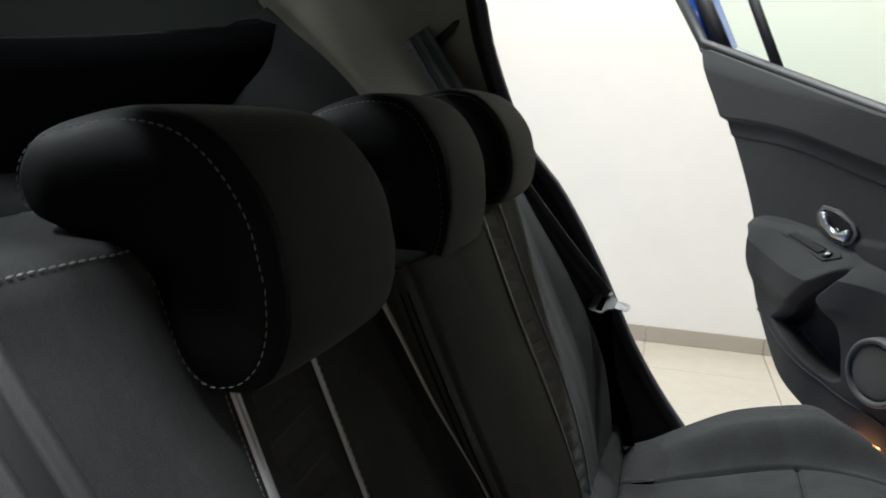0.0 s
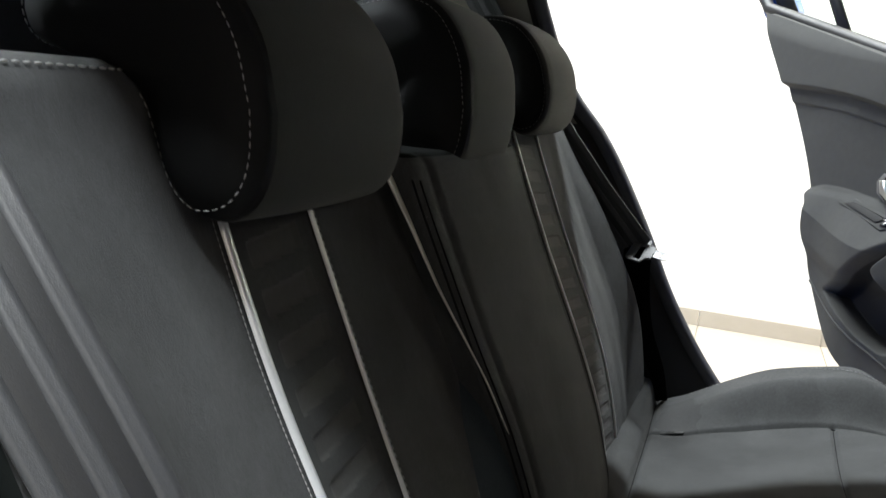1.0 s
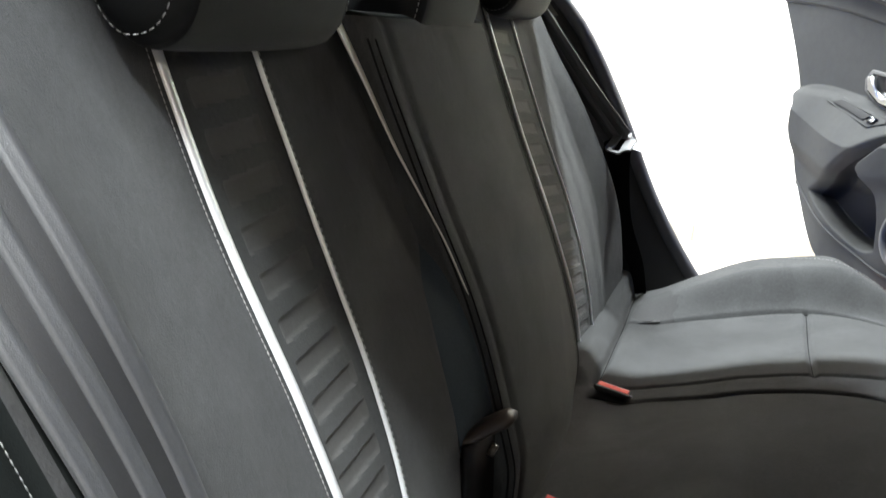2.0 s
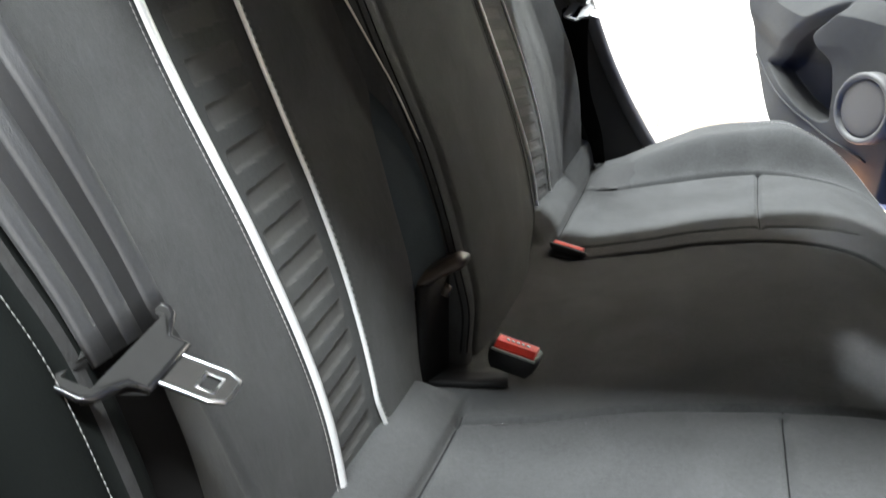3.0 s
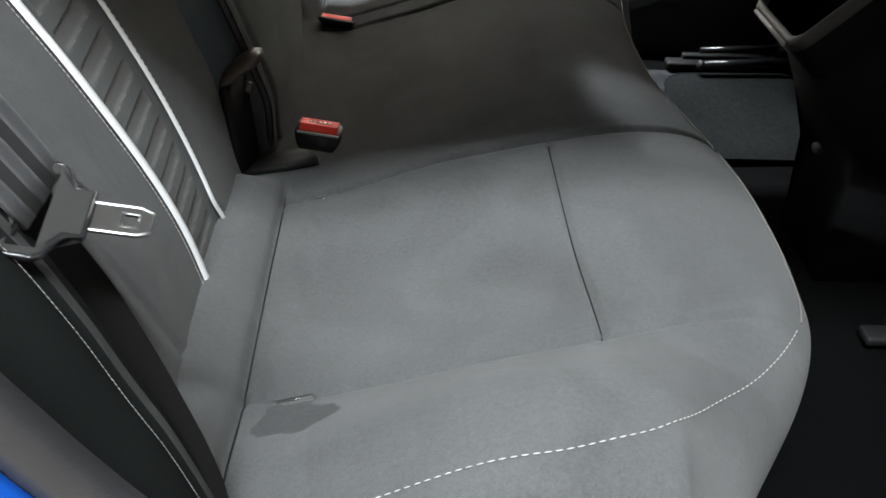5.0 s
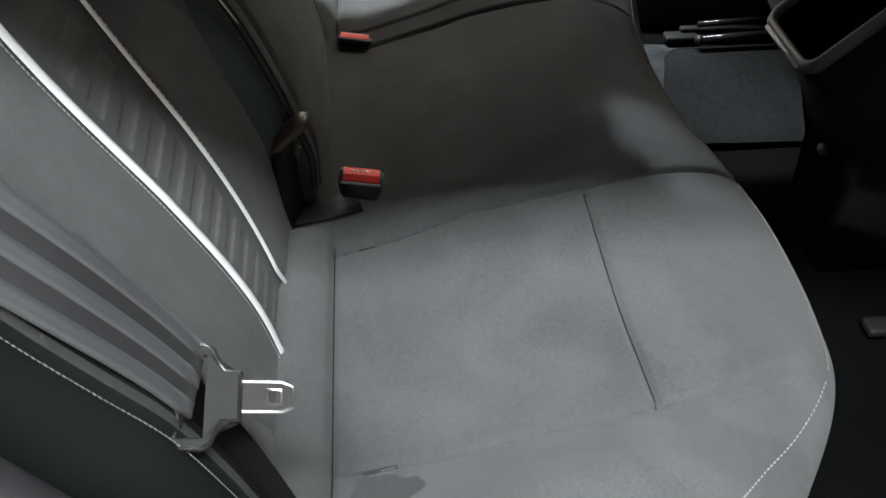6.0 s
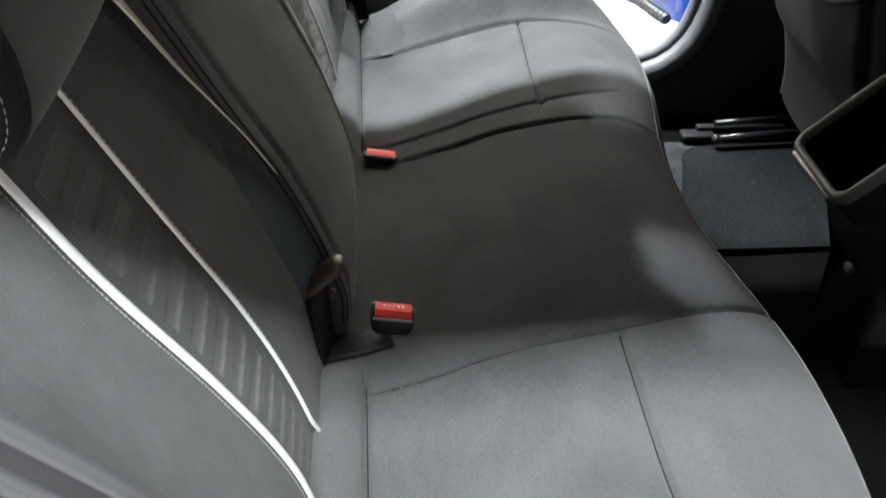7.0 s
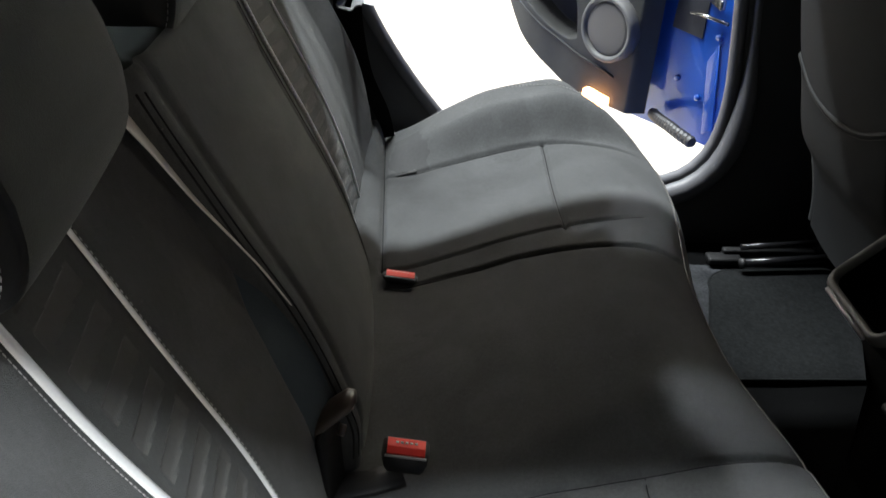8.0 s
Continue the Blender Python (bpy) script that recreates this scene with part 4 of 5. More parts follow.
def body_side(side, label):
    ob = tagged(new("car_side"), label, "car body", kind="structure")
    n = 110
    loop = opening_loop(n)
    mid = Vector((0.2, 0, 0.95))

    def ring(grow, a):
        out = []
        for p in opening_loop(n, grow):
            out.append(Vector((p.x, CY + side * body_y(p.z, a), p.z)))
        return out

    def outside(a):
        out = []
        for p in loop:
            d = (p - mid).normalized()
            front = 0.615 if p.z > 1.02 and side < 0 else 1.30
            s = min((front if d.x > 0 else 1.45) / max(1e-6, abs(d.x)), (0.50 if d.z > 0 else 0.70) / max(1e-6, abs(d.z)))
            q = mid + d * s
            out.append(Vector((q.x, CY + side * body_y(q.z, a), q.z)))
        return out

    part("jamb_panel", loft([ring(0.022, 0.725), ring(0.022, 0.75), ring(0.030, 0.765), ring(0.055, 0.775), ring(0.075, 0.81)], True, False), BLUE, ob, "blue painted door jamb")
    part("outer_skin", loft([ring(0.075, 0.81), ring(0.09, 0.83), outside(0.84)], True, False), BLUE, ob, "blue painted outer skin")
    part("inner_trim", loft([ring(0.004, 0.724), ring(0.014, 0.713), ring(0.045, 0.700), ring(0.075, 0.692), outside(0.69)], True, False), BLACK, ob, "black interior trim")
    # one seal in two tones: the far as lit, the near darkened for shade
    part("door_seal", tube(ring(0.004, 0.722), 0.0135, 10, True), RUBBER if side > 0 else BLACK, ob, "dark rubber door seal")
    # paler sill cap along the bottom of the opening
    cap = [p for p in ring(0.030, 0.706) if (p.z < 0.60 and 0.2 < p.x) or (p.x > 0.55 and p.z < 1.30)]
    rings = []
    for k, p in enumerate(cap):
        d = (cap[min(k + 1, len(cap) - 1)] - cap[max(k - 1, 0)]).normalized()
        u = d.cross(Vector((0, 1, 0))).normalized()
        rad = 0.024 - 0.017 * step(p.z, 0.56, 0.80)
        rings.append([p + rad * (math.cos(q) * u + math.sin(q) * Vector((0, 1, 0))) for q in (math.tau * i / 12 for i in range(12))])
    part("sill_cap", loft(rings), SILL, ob, "grey sill trim")
    return ob


body_side(1, "blue car body side with the far rear doorway")
body_side(-1, "blue car body side with the near rear doorway")


def slab(name, corners, thick, mat, parent, label=""):
    """A flat panel from four corners, with thickness to its back."""
    a, b, c, d = [Vector(p) for p in corners]
    nrm = (b - a).cross(d - a).normalized() * thick
    bm = bmesh.new()
    lo = [bm.verts.new(p) for p in (a, b, c, d)]
    hi = [bm.verts.new(p + nrm) for p in (a, b, c, d)]
    bm.faces.new(lo)
    bm.faces.new(list(reversed(hi)))
    for k in range(4):
        bm.faces.new((lo[k], lo[(k + 1) % 4], hi[(k + 1) % 4], hi[k]))
    bmesh.ops.bevel(bm, geom=bm.edges[:], offset=min(0.006, thick / 3), segments=2, profile=0.6, affect="EDGES")
    return part(name, bm, mat, parent, label)


def roof():
    ob = tagged(new("car_roof"), "blue car roof with pale headlining", "car roof", kind="structure")
    rows = []
    for i in range(25):
        x = -0.54 + 2.42 * i / 24
        rows.append([Vector((x, CY + 0.60 * (-1 + 2 * j / 20), 1.415 + 0.03 * (1 - (-1 + 2 * j / 20) ** 2) - 0.42 * step(x, 0.9, 1.9) - 0.03 * step(x, -0.3, -0.7))) for j in range(21)])
    v, f, _ = grid_parts(rows, lambda i, j: "a")["a"]
    mesh_part("headlining", v, f, HEADLINER, ob, "pale woven headlining")
    up = [[p + Vector((0, 0, 0.03)) for p in r] for r in rows]
    v, f, _ = grid_parts(up, lambda i, j: "a")["a"]
    mesh_part("roof_skin", v, f, BLUE, ob, "blue painted roof skin")
    return ob


roof()


def rear_pillar(side, label):
    """The trim beside the rear window, with the belt guide."""
    ob = tagged(new("pillar_trim"), label, "pillar trim", kind="structure")
    rows = []
    for i in range(31):
        t = i / 30
        row = []
        for j in range(21):
            s = j / 20
            # rear edge slants forward towards the bottom
            z = 1.42 - 0.36 * t
            xe = -0.74 + 0.40 * t
            xf = lerp_table([(1.03, -0.135), (1.124, -0.206), (1.276, -0.262), (1.377, -0.284), (1.42, -0.30)], z)
            x = xe + (xf - xe) * s
            a = 0.575 + 0.05 * t * (1 - s) + 0.03 * bell(s, 0.0, 0.15) - 0.05 * step(z, 1.2, 1.45)
            a += (body_y(z, 0.700) - 0.010 - a) * step(s, 0.45, 0.95)
            row.append(Vector((x, CY + side * a, z)))
        rows.append(row)
    v, f, _ = grid_parts(rows, lambda i, j: "a")["a"]
    # near trim is deep black where the far one is beige
    mesh_part("trim_panel", v, f, BEIGE if side > 0 else DEEP_BLACK, ob, "pale beige trim panel" if side > 0 else "black trim panel")
    # belt slot
    y = CY + side * 0.592
    slot = [(-0.405, 1.283), (-0.395, 1.270), (-0.335, 1.268), (-0.300, 1.306), (-0.285, 1.328), (-0.290, 1.335), (-0.330, 1.292), (-0.395, 1.292)]
    part("belt_slot", prism(slot, -0.01, 0.012, lambda a, b, h: (a, y - side * h, b), 0.003), BLACK, ob, "black belt slot")
    return ob


rear_pillar(1, "pale beige rear pillar trim with a black belt slot")
rear_pillar(-1, "black rear pillar trim beside the near door")


def tailgate():
    ob = tagged(new("tailgate"), "closed tailgate with tinted rear window and black inner panel", "tailgate", kind="structure")

    def rim(y):
        q = ((y - CY) / 0.5) ** 2
        return -0.93 + 0.20 * q, 1.232 + 0.055 * q
    inner, glass = [], []
    for i in range(41):
        y = CY + 0.70 * (-1 + i / 20)
        x, z = rim(y)
        q = min(1.0, abs(y - CY) / 0.5)
        inner.append([Vector((-1.02, y, 0.40)), Vector((-1.02, y, 0.9)), Vector((x - 0.03, y, z - 0.05)), Vector((x, y, z)), Vector((x - 0.035, y, z + 0.01)), Vector((-1.08, y, 0.9)), Vector((-1.08, y, 0.40))])
    part("inner_panel", loft(inner), DEEP_BLACK, ob, "black inner panel")
    for i in range(31):
        y = CY + 0.52 * (-1 + i / 15)
        x, z = rim(y)
        front = [Vector((x + 0.36 * t, y * (1 - 0.08 * t), z + (1.435 - z) * t)) for t in (-0.12, 0.25, 0.5, 0.75, 1)]
        glass.append(front + [p + Vector((-0.004, 0, 0.004)) for p in reversed(front)])
    pane = part("window_pane", loft(glass), GLASS, ob, "tinted rear window glass")
    pane.visible_shadow = False
    return ob


tailgate()


def load_cover():
    ob = tagged(new("parcel_shelf"), "black parcel shelf behind the rear seat", "parcel shelf", kind="structure")
    part("shelf_board", box((0.62, 1.30, 0.018), (-0.62, CY, 1.03), 0.006), DEEP_BLACK, ob)
    return ob


load_cover()


# ---- car floor ----
def car_floor():
    ob = tagged(new("floor"), "dark grey carpeted car floor", "car floor", kind="structure")
    rows = []
    for i in range(70):
        x = -1.05 + 2.9 * i / 69
        row = []
        for j in range(60):
            y = CY + 0.70 * (-1 + 2 * j / 59)
            z = 0.335 + 0.012 * bell(y - CY, 0.0, 0.22) + 0.004 * noise.noise((5 * x, 5 * y, 2.0))
            row.append(Vector((x, y, z)))
        rows.append(row)
    v, f, _ = grid_parts(rows, lambda i, j: "a")["a"]
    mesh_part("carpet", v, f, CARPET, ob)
    # paler sheet laid on the carpet, its colour standing for the lit part
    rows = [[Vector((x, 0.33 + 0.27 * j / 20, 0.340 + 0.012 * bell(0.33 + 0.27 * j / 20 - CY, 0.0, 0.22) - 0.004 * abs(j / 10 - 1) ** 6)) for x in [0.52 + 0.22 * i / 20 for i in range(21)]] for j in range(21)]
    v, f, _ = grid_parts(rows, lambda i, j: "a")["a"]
    mesh_part("worn_patch", v, f, LIT_CARPET, ob, "paler worn carpet")
    part("floor_pan", box((2.9, 1.40, 0.06), (0.40, CY, 0.285), 0.01), BLACK, ob)
    return ob


car_floor()


def floor_mat():
    """A pile mat on the carpet before the far seat."""
    ob = thing("floor_mat", "dark grey pile floor mat on the carpet", "floor mat")
    ring = []
    for cx, cy, r, start in ((0.61, 0.254, 0.01, 180), (0.93, 0.274, 0.03, 270), (0.93, 0.545, 0.03, 0), (0.740, 0.505, 0.06, 90)):
        for q in range(0, 91, 15):
            ring.append((cx + r * math.cos(math.radians(start + q)), cy + r * math.sin(math.radians(start + q))))

    def lie(x, y, h):
        return (x, y, 0.340 + 0.012 * bell(y - CY, 0.0, 0.22) + h)
    rings = [[lie(x, y, h) for x, y in ring] for h in (-0.004, 0.004)]
    rows = []
    for s in (1.0, 0.97, 0.75, 0.5, 0.25, 0.02):
        rows.append([lie(0.81 + s * (x - 0.81), 0.40 + s * (y - 0.40), 0.004 + (0.003 if s < 1 else 0.0)) for x, y in ring])
    part("mat_body", loft([rings[0]] + rows), MAT_PILE, ob)
    part("binding", tube(rows[0], 0.0025, 6, True), MAT_PILE, ob)
    return ob


floor_mat()


def bulkhead():
    """Dashboard wall that closes the car in front."""
    ob = tagged(new("dashboard"), "black dashboard wall at the front of the car", "dashboard", kind="structure")
    part("panel", box((0.12, 1.38, 0.78), (1.80, CY, 0.72), 0.03), BLACK, ob)
    return ob


bulkhead()


# ---- front seat ----
def front_seat(yc, dx, label):
    ob = thing("front_seat", label, "car seat", "front seats")
    prof = [(0.40, 0.845), (0.50, 0.840), (0.598, 0.812), (0.68, 0.775), (0.76, 0.752), (0.85, 0.725), (0.936, 0.702), (1.05, 0.675), (1.15, 0.655)]

    def front(y, z):
        a = (y - yc) / 0.215
        return dx + lerp_table(prof, z) + 0.03 * a * a + 0.006 * bell(abs(y - yc), 0.165, 0.008) - 0.012 * step(z, 0.60, 0.66) * (1 - step(abs(a), 0.70, 0.80))
    rows, cols, lines = pillow_rows(front, yc - 0.215, yc + 0.215, 0.47, 1.12, 0.13, 0.04, 0.006, 0.008, -1.0)
    meshes = grid_parts(rows, lambda i, j: "back_panel" if abs(cols[j][0] - yc) < 0.165 and lines[i][1] == 0 else "bolster")
    for key, (v, f, _) in meshes.items():
        mesh_part(key, v, f, DARK_CLOTH if key == "bolster" else SEATBACK_CLOTH, ob)
    pocket = smooth_path([(0, yc + q, z) for q, z in ((-0.16, 0.80), (-0.085, 0.765), (0, 0.755), (0.085, 0.765), (0.16, 0.80))], 40)
    v, f = stitches([(front(p.y, p.z) - 0.002, p.y, p.z) for p in pocket], 0.004, 0.003, 0.0007)
    mesh_part("stitching", v, f, DARK_THREAD, ob, "pale thread stitching")
    part("pocket_edge", tube([(front(p.y, p.z + 0.008) - 0.001, p.y, p.z + 0.008) for p in pocket], 0.004, 6), VINYL, ob)
    part("seat_base", box((0.50, 0.44, 0.13), (1.16 + dx, yc, 0.50), 0.03), VINYL, ob)
    part("rail", box((0.34, 0.016, 0.016), (0.905 + dx, yc + 0.225, 0.360), 0.004), CONSOLE_BLACK, ob, "black seat rail")
    part("rail_end", box((0.07, 0.030, 0.014), (0.735 + dx, yc + 0.211, 0.352), 0.005), CONSOLE_BLACK, ob)
    part("release_bar", tube([(0.757 + dx, yc + 0.172, 0.368), (0.94 + dx, yc + 0.185, 0.374)], 0.0085, 14), GLOSSBLACK, ob, "gloss black bar")
    part("bar_end", tube([(0.752 + dx, yc + 0.1715, 0.368), (0.760 + dx, yc + 0.172, 0.368)], 0.0098, 14), BLACK, ob)
    part("release_bar", tube([(0.762 + dx, yc + 0.205, 0.384), (0.925 + dx, yc + 0.219, 0.388)], 0.0065, 14), GLOSSBLACK, ob, "gloss black bar")
    part("bracket", box((0.07, 0.06, 0.06), (0.955 + dx, yc + 0.235, 0.385), 0.02), GLOSSBLACK, ob, "gloss black bracket")
    return ob


front_seat(0.385, 0.0, "dark grey cloth front seat with a pocket, seen from behind")
# out of view; added to keep lamp light off the near footwell
front_seat(-0.405, 0.06, "dark front seat before the near rear footwell")


# ---- centre console ----
def console():
    ob = thing("centre_console", "black centre console with a grey-rimmed open rear compartment", "console")
    y0, y1 = -0.078, 0.055
    side = [(0.652, 0.650), (0.735, 0.505), (0.742, 0.345), (1.30, 0.345), (1.30, 0.66), (0.80, 0.78), (0.745, 0.749)]
    part("body", prism(side, y0, y1, lambda a, b, h: (a, h, b), 0.010), CONSOLE_BLACK, ob)
    # rim of the compartment, on the slanted rear face
    a, b = Vector((0.612, 0, 0.686)), Vector((0.705, 0, 0.785))
    d = (b - a).normalized()
    nrm = Vector((-d.z, 0, d.x))
    w = 0.011

    def at(u, y, h):
        p = a + d * u + nrm * h
        return Vector((p.x, y, p.z))
    length = (b - a).length

    def rounded(u0, u1, v0, v1, r):
        out = []
        for cu, cv, start in ((u0 + r, v0 + r, 180), (u1 - r, v0 + r, 270), (u1 - r, v1 - r, 0), (u0 + r, v1 - r, 90)):
            for q in range(0, 91, 15):
                out.append((cu + r * math.cos(math.radians(start + q)), cv + r * math.sin(math.radians(start + q))))
        return out
    out = rounded(-0.006, length + 0.012, y0 - 0.004, y1 + 0.004, 0.022)
    inn = rounded(w - 0.006, length - w + 0.01, y0 + w - 0.004, y1 - w + 0.004, 0.014)
    mid_ring = [((p[0] + q[0]) / 2, (p[1] + q[1]) / 2) for p, q in zip(out, inn)]
    rings = [[at(u, y, h) for u, y in ring] for ring, h in ((out, -0.006), (out, 0.003), (mid_ring, 0.009), (inn, 0.006), (inn, -0.003))]
    part("rim", loft(rings, True, False), RIM, ob, "grey plastic rim")
    part("shell", loft([[at(u, y, h) for u, y in out] for h in (-0.055, -0.006)], True, False), CONSOLE_BLACK, ob)
    part("liner", loft([[at(u, y, h) for u, y in inn] for h in (-0.003, -0.053)], True, False), DEEP_BLACK, ob)
    bm = bmesh.new()
    bm.faces.new([bm.verts.new(at(u, y, -0.053)) for u, y in inn])
    part("compartment", bm, DEEP_BLACK, ob, "dark open compartment", smooth=False)
    part("trim_strip", tube([at(-0.007, y0 + 0.018, 0.004), at(-0.007, y1 - 0.018, 0.004)], 0.003, 8), ZINC, ob, "thin bright strip")
    part("latch", box((0.012, 0.016, 0.012), (0.727, 0.003, 0.510), 0.004), GREY2, ob)
    return ob


console()

# ---- far rear door, swung open ----
HINGE = Vector((0.78, 0.76, 0.0))
ALONG = Vector((-0.6, 0.8, 0.0))
INWARD = Vector((-0.8, -0.6, 0.0))


def door_at(u, z, w):
    return HINGE + ALONG * u + INWARD * w + Vector((0, 0, z))


REAR_EDGE = [(0.503, 0.36), (0.512, 0.47), (0.541, 0.545), (0.608, 0.661), (0.737, 0.770), (0.84, 0.800), (0.958, 0.816), (1.19, 0.945), (1.30, 1.02), (1.375, 1.066), (1.516, 1.168)]


def pocket_share(u, z):
    """0 outside the door pocket, 1 at its bottom: a crisp rim below and in front, a soft one under the arm rest."""
    front = lerp_table([(0.63, 0.434), (0.70, 0.444), (0.755, 0.465), (0.785, 0.498), (0.805, 0.508), (0.835, 0.484), (0.868, 0.455), (0.90, 0.44)], z)
    low = lerp_table([(0.434, 0.634), (0.468, 0.626), (0.528, 0.646), (0.604, 0.684), (0.668, 0.716)], u)
    high = lerp_table([(0.45, 0.884), (0.49, 0.868), (0.548, 0.826), (0.605, 0.770), (0.668, 0.720)], u)
    if u > 0.675 or u < 0.42:
        return 0.0
    return step(u, front, front + 0.010) * step(z, low, low + 0.010) * (1 - step(z, high - 0.055, high + 0.006))


def card_depth(u, z):
    """Relief of the door card towards the cabin."""
    top = lerp_table([(0.25, 1.155), (0.456, 1.19), (0.80, 1.245), (1.05, 1.30)], u)
    crease = lerp_table([(0.25, 1.06), (0.437, 1.105), (0.70, 1.165), (0.94, 1.187)], u)
    w = 0.022 * step(z, crease - 0.004, crease + 0.010) * (1 - step(z, top + 0.02, top + 0.10) * 0.8)
    inset = crease - 0.035
    w -= 0.006 * step(z, 0.93, 0.95) * (1 - step(z, inset - 0.006, inset)) * step(u, 0.36, 0.37) * (1 - step(u, 0.86 + 0.5 * (z - 0.95), 0.87 + 0.5 * (z - 0.95)))
    # arm rest: a slanted top, an upright face and a hollow to grip it by
    top = lerp_table([(0.25, 0.862), (0.44, 0.898), (0.48, 0.916), (0.618, 0.950), (0.75, 0.957), (0.82, 0.935)], u)
    low = lerp_table([(0.25, 0.830), (0.40, 0.850), (0.47, 0.852), (0.53, 0.840), (0.564, 0.840), (0.695, 0.868), (0.82, 0.915)], u)
    arm = 0.022 + 0.040 * step(u, 0.34, 0.55) * (1 - 0.70 * step(u, 0.57, 0.73))
    w += arm * max(0.0, min(1.0, (top - z) / (top - low))) ** 0.8
    w -= 0.016 * step(z, low - 0.06, low - 0.11) * step(u, 0.40, 0.50)
    return w - 0.062 * pocket_share(u, z)


def far_door():
    ob = thing("car_door", "blue car door swung open with grey inner panel", "car door")
    rows, where = [], []
    zs = [0.503 + (1.37 - 0.503) * k / 430 for k in range(431)]
    for z in zs:
        hi = lerp_table(REAR_EDGE, z) - 0.030 * step(z, 0.95, 0.90)
        hi += 0.010 * step(z, 0.80, 0.86) * step(z, 0.945, 0.925)
        topu = lerp_table([(1.10, 0.248), (1.17, 0.248), (1.217, 0.44), (1.312, 0.79), (1.37, 1.0)], z)
        lo = max(0.248, topu) if z > 1.17 else 0.248
        row, uv = [], []
        for j in range(331):
            u = lo + (hi - lo) * j / 330
            e = min(0.45 * (u - lo), hi - u)
            thick = 0.012 + card_depth(u, z)
            row.append(door_at(u, z, thick * step(e, -0.006, 0.014) - 0.012 * (1 - step(e, 0.0, 0.012))))
            uv.append((u, z))
        rows.append(row)
        where.append(uv)
    # well takes black for both its lining and the shade of the recess
    meshes = grid_parts(rows, lambda i, j: "well" if pocket_share(*where[i][j]) > 0.5 else "card")
    mesh_part("door_card", *meshes["card"][:2], GREY, ob, "grey moulded door card")
    mesh_part("pocket_well", *meshes["well"][:2], CONSOLE_BLACK, ob, "deep black door pocket")
    edge = [(0.02, 0.475), (0.36, 0.470), (0.46, 0.500), (0.545, 0.53), (0.665, 0.600), (0.785, 0.73), (0.83, 0.95), (0.965, 1.19), (1.09, 1.372), (1.185, 1.52),
            (1.165, 1.535), (1.06, 1.392), (0.80, 1.300), (0.44, 1.200), (0.10, 1.12), (0.02, 1.10)]
    part("door_shell", prism(edge, -0.11, -0.035, door_at, 0.006), BLUE, ob, "blue painted door shell")
    frame_bar = [(1.20, 1.50), (1.07, 1.36), (0.80, 1.285), (0.44, 1.185), (0.04, 1.09)]
    part("window_sill", tube([door_at(u, z + 0.028, 0.0) for u, z in frame_bar], 0.016, 8), BLACK, ob, "black rubber window sill")
    part("divider_bar", tube([door_at(0.79, 1.30, -0.02), door_at(0.915, 1.49, -0.02), door_at(0.99, 1.62, -0.02)], 0.014, 8), BLACK, ob, "black window divider bar")
    part("window_frame", tube([door_at(1.02, 1.37, -0.03), door_at(1.14, 1.53, -0.03), door_at(1.22, 1.66, -0.03)], 0.022, 8), BLACK, ob, "black window frame")
    part("window_frame", tube([door_at(1.10, 1.38, -0.04), door_at(1.20, 1.53, -0.04), door_at(1.28, 1.66, -0.04)], 0.024, 8), BLUE, ob, "blue window frame")
    pane = slab("window_pane", [door_at(0.06, 1.10, -0.05), door_at(1.05, 1.36, -0.05), door_at(1.20, 1.68, -0.05), door_at(0.06, 1.68, -0.05)], 0.005, GLASS, ob, "tinted window glass")
    pane.visible_shadow = False
    crest = [(0.722, 0.728), (0.660, 0.690), (0.60, 0.662), (0.52, 0.630), (0.43, 0.600), (0.323, 0.574)]
    part("lower_crease", tube([door_at(p.x, p.z, 0.0125 + card_depth(p.x, p.z)) for p in smooth_path([(u, 0, z) for u, z in crest], 30)], 0.0030, 8), GREY, ob, "paler grey moulded crease")
    # speaker
    def lathe(name, rows, mat, label):
        rings = [[door_at(0.345 + 1.05 * r * math.cos(math.tau * k / 56), 0.683 + 1.06 * r * math.sin(math.tau * k / 56), h) for k in range(56)] for r, h in rows]
        part(name, loft(rings), mat, ob, label)
    lathe("speaker_ring", [(0.070, 0.030), (0.069, 0.058), (0.066, 0.0625), (0.062, 0.063), (0.0575, 0.060), (0.056, 0.050)], GREY2, "grey speaker ring")
    lathe("speaker_grille", [(0.0565, 0.045), (0.0555, 0.0535), (0.052, 0.0565), (0.046, 0.0575), (0.030, 0.0585), (0.010, 0.0590), (0.001, 0.0590)], GRILLE, "grey perforated speaker grille")
    # handle
    cup = [(0.590, 0.985), (0.575, 1.005), (0.53, 1.000), (0.485, 0.975), (0.470, 0.955), (0.480, 0.930), (0.505, 0.920), (0.55, 0.935), (0.585, 0.96)]
    part("handle_cup", prism(cup, 0.0, 0.016, door_at, 0.003), GREY2, ob, "grey handle surround")
    inner = [(0.528 + 0.82 * (u - 0.528), 0.963 + 0.82 * (z - 0.963)) for u, z in cup]
    part("handle_recess", prism(inner, 0.0, 0.018, door_at, 0.001), GLOSSBLACK, ob)
    lever = [(0.575, 0.990), (0.555, 0.992), (0.548, 0.965), (0.515, 0.945), (0.492, 0.962), (0.485, 0.950), (0.495, 0.932), (0.530, 0.938), (0.568, 0.962)]
    part("handle_lever", prism(lever, 0.012, 0.026, door_at, 0.004), CHROME, ob, "chrome handle lever")
    on_arm = lambda u, z, h: door_at(u, z, 0.012 + card_depth(u, z) + h)
    part("switch_plate", prism([(0.672, 0.926), (0.634, 0.940), (0.496, 0.908), (0.488, 0.899), (0.524, 0.886)], -0.004, 0.004, on_arm, 0.002), GREY, ob, "grey window switch plate")
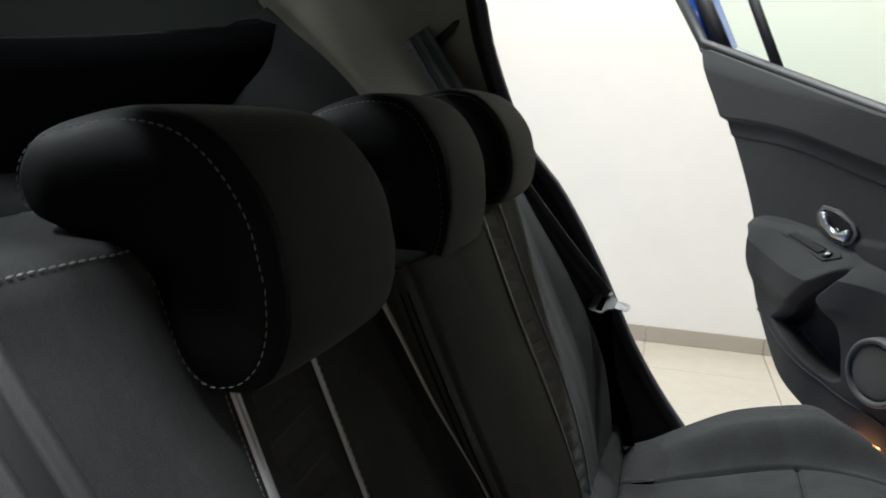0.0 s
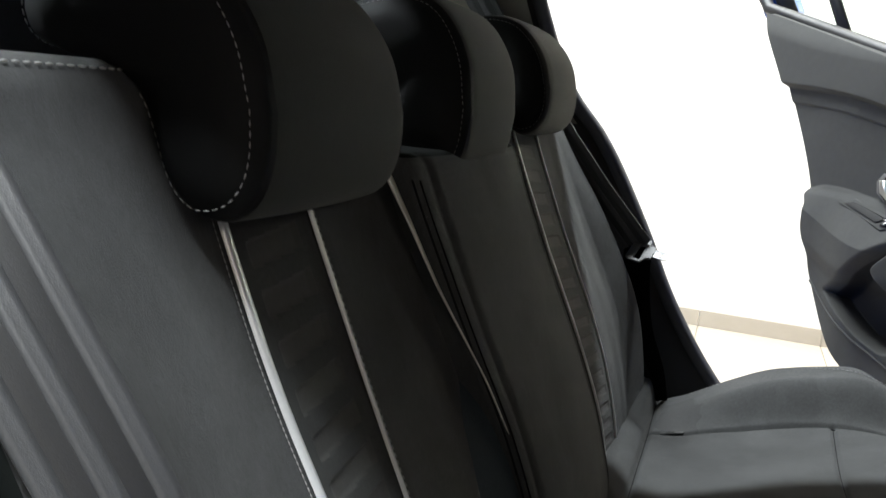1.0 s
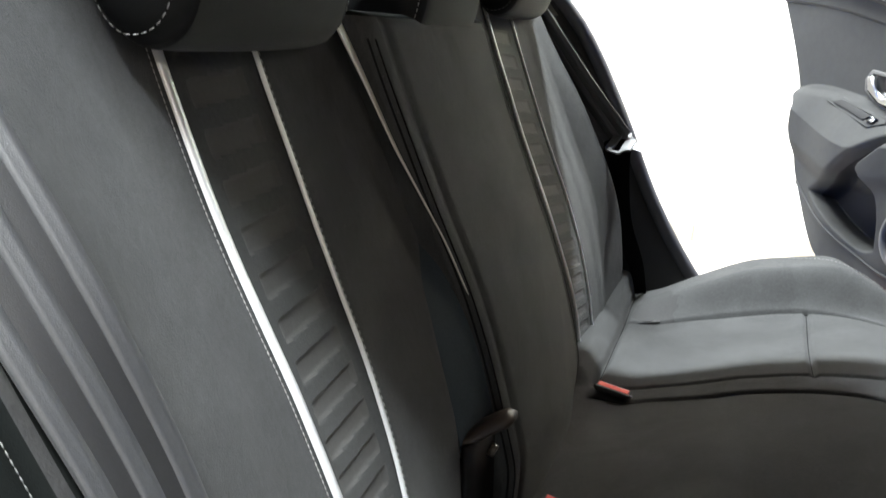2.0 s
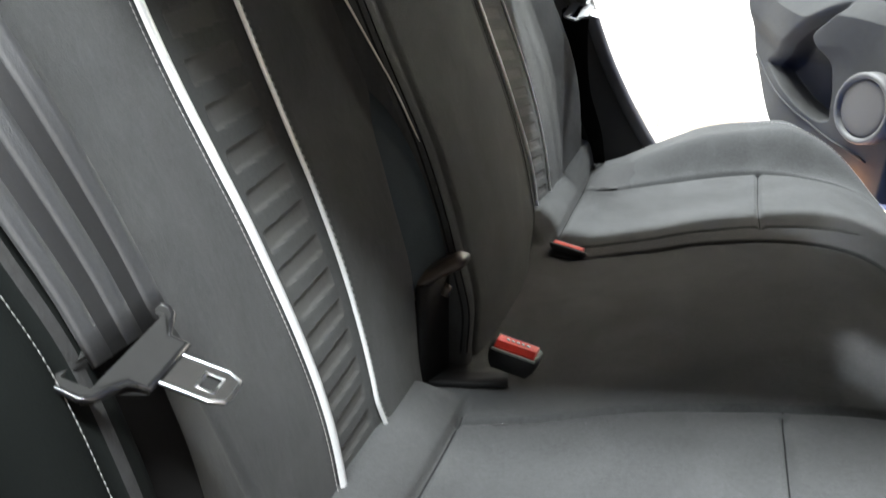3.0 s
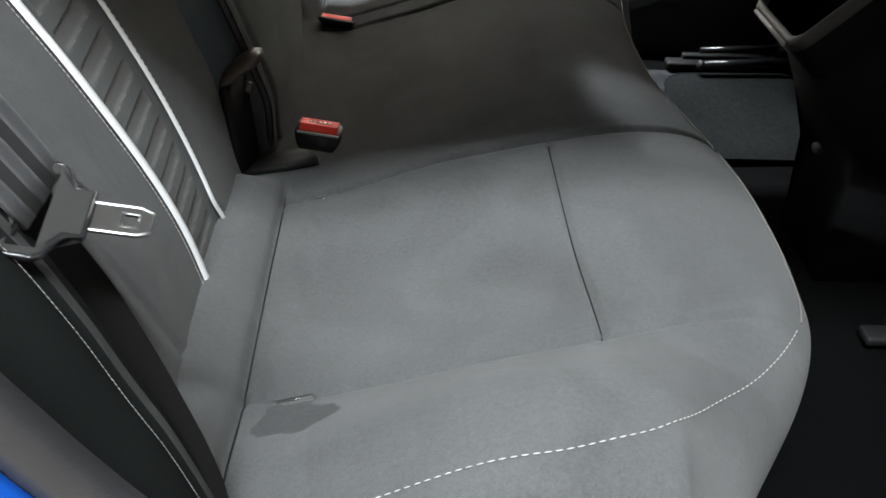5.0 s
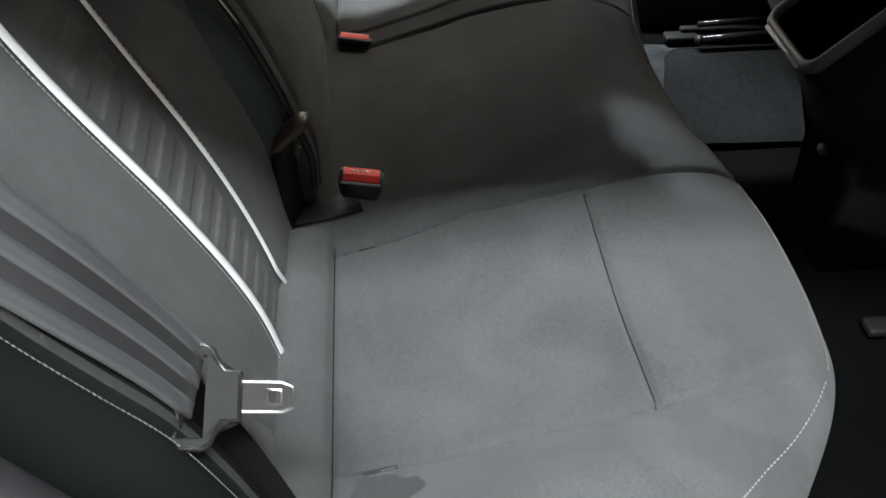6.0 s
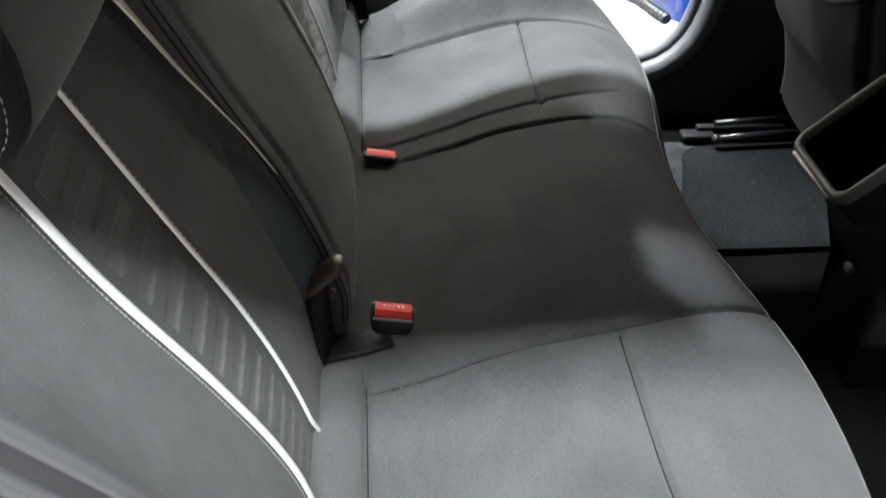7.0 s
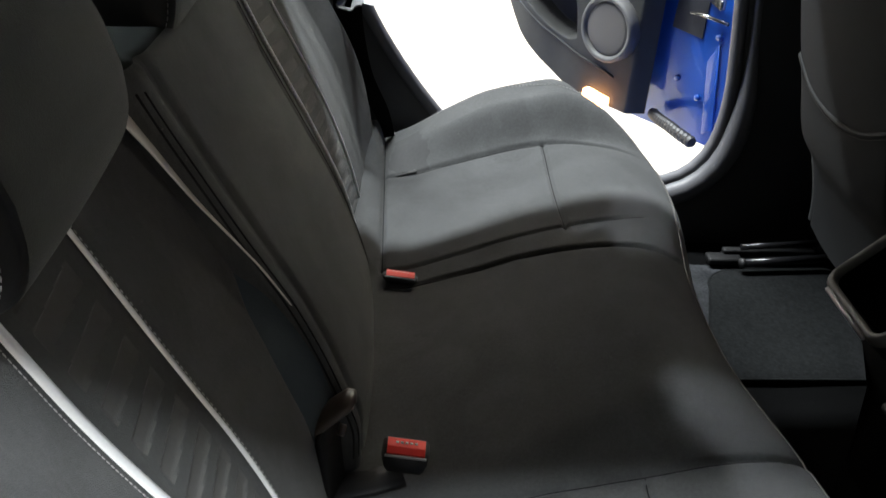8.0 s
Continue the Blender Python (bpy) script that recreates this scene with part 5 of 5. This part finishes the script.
    part("switch_well", prism([(0.652, 0.927), (0.630, 0.934), (0.530, 0.911), (0.545, 0.900)], -0.004, 0.0052, on_arm, 0.001), CONSOLE_BLACK, ob, "black switch well")
    part("window_switch", prism([(0.524, 0.908), (0.510, 0.905), (0.516, 0.896), (0.533, 0.899)], -0.004, 0.009, on_arm, 0.002), GLOSSBLACK, ob, "black window switch")
    part("switch_edge", tube([on_arm(0.530, 0.9095, 0.007), on_arm(0.519, 0.907, 0.008)], 0.0012, 6), CHROME, ob, "bright switch edge")
    part("door_lamp", prism([(0.384, 0.510), (0.384, 0.532), (0.320, 0.526), (0.320, 0.504)], 0.040, 0.062, door_at, 0.004), ORANGE, ob, "glowing amber door lamp")
    # cable gaiter between pillar and door
    path = smooth_path([(0.674, 0.745, 0.537), (0.662, 0.79, 0.534), (0.655, 0.84, 0.529), (0.650, 0.90, 0.518), (0.653, 0.955, 0.507)], 30)
    rings = []
    for k, p in enumerate(path):
        r = 0.0105 + 0.0028 * (k % 2)
        d = (path[min(k + 1, 29)] - path[max(k - 1, 0)]).normalized()
        s = d.orthogonal().normalized()
        u = d.cross(s)
        rings.append([p + r * (math.cos(q) * s + math.sin(q) * u) for q in (math.tau * i / 12 for i in range(12))])
    part("cable_gaiter", loft(rings), BLACK, ob, "black ribbed cable gaiter", smooth=False)
    part("latch_recess", prism([(0.160, 0.700), (0.160, 0.785), (0.235, 0.790), (0.238, 0.705)], -0.0345, -0.0315, door_at, 0.001), BLACK, ob, "black recess in the door end")
    part("latch_rod", tube([door_at(0.195, 0.748, -0.024), door_at(0.16, 0.752, -0.022), door_at(0.10, 0.750, -0.020)], 0.004, 8), STEEL, ob, "steel rod")
    part("pressed_rib", prism([(0.085, 0.52), (0.110, 0.50), (0.135, 0.66), (0.115, 0.70)], -0.0345, -0.029, door_at, 0.002), BLUE, ob, "blue pressed rib")
    for u, z in ((0.12, 0.715), (0.20, 0.60), (0.14, 0.575)):
        part("bolt", tube([door_at(u, z, -0.036), door_at(u, z, -0.028)], 0.007, 6), BLUE, ob)
    part("check_strap", box((0.012, 0.10, 0.02), (0.70, 0.86, 0.80), 0.003), STEEL, ob, "steel check strap")
    return ob


far_door()

# ---- showroom ----
WY = 3.66


def showroom():
    wall = tagged(new("wall_far"), "white painted showroom wall", "wall", kind="structure")
    part("plaster", box((12.0, 0.15, 3.0), (0.5, WY + 0.09, 1.5), 0.0), WALL, wall, smooth=False)
    for name, size, at in (("wall_near", (12.0, 0.15, 3.0), (0.5, -10.1, 1.5)), ("wall_front", (0.15, 14.0, 3.0), (6.5, -3.2, 1.5)), ("wall_back", (0.15, 14.0, 3.0), (-5.5, -3.2, 1.5))):
        w = tagged(new(name), "plain painted showroom wall", "wall", kind="structure")
        part("plaster", box(size, at, 0.0), WALL if name == "wall_back" else GREY_WALL, w, smooth=False)
    c = tagged(new("ceiling"), "grey showroom ceiling", "ceiling", kind="structure")
    part("ceiling_board", box((12.2, 14.0, 0.1), (0.5, -3.2, 3.05), 0.0), CEILING, c, smooth=False)
    g = tagged(new("ground"), "beige tiled showroom floor", "floor", kind="structure")
    part("bedding", box((12.2, 14.0, 0.1), (0.5, -3.2, -0.056), 0.0), GROUT, g, smooth=False)
    tile = bmesh.new()
    bmesh.ops.create_cube(tile, size=1.0)
    bmesh.ops.scale(tile, vec=(0.596, 0.596, 0.01), verts=tile.verts)
    bmesh.ops.bevel(tile, geom=[e for e in tile.edges if all(v.co.z > 0 for v in e.verts)], offset=0.001, segments=1, affect="EDGES")
    me = bpy.data.meshes.new("tile")
    tile.to_mesh(me)
    tile.free()
    me.materials.append(TILE)
    for i in range(-9, 9):
        for j in range(-14, 1):
            t = new("tile", me)
            t.location = (0.637 + 0.3 + 0.6 * i, 3.49 + 0.6 * j, -0.005)
            t.parent = g
    s = tagged(new("baseboard"), "beige tiled skirting along the wall", "baseboard", kind="structure")
    for i in range(-9, 9):
        part("skirting_tile", box((0.597, 0.012, 0.085), (0.637 + 0.3 + 0.6 * i, WY + 0.008, 0.0425), 0.002), SKIRT, s, smooth=False)
    # one tray per lamp, the two added warm fills included
    for x, y, l, w in ((-0.20, -1.55, 2.0, 0.22), (-0.55, 1.42, 2.1, 0.07), (0.6, 2.26, 2.4, 0.05), (2.35, 3.15, 0.9, 0.40), (4.2, -3.2, 1.2, 0.60), (-2.60, -0.20, 0.16, 0.18), (0.2, 2.75, 5.0, 0.10)):
        fx = thing("ceiling_light", "white ceiling light box", "ceiling light", "ceiling lights")
        part("tray", box((l + 0.06, w + 0.06, 0.05), (x, y, 2.972), 0.006), CEILING, fx)
    return wall


showroom()
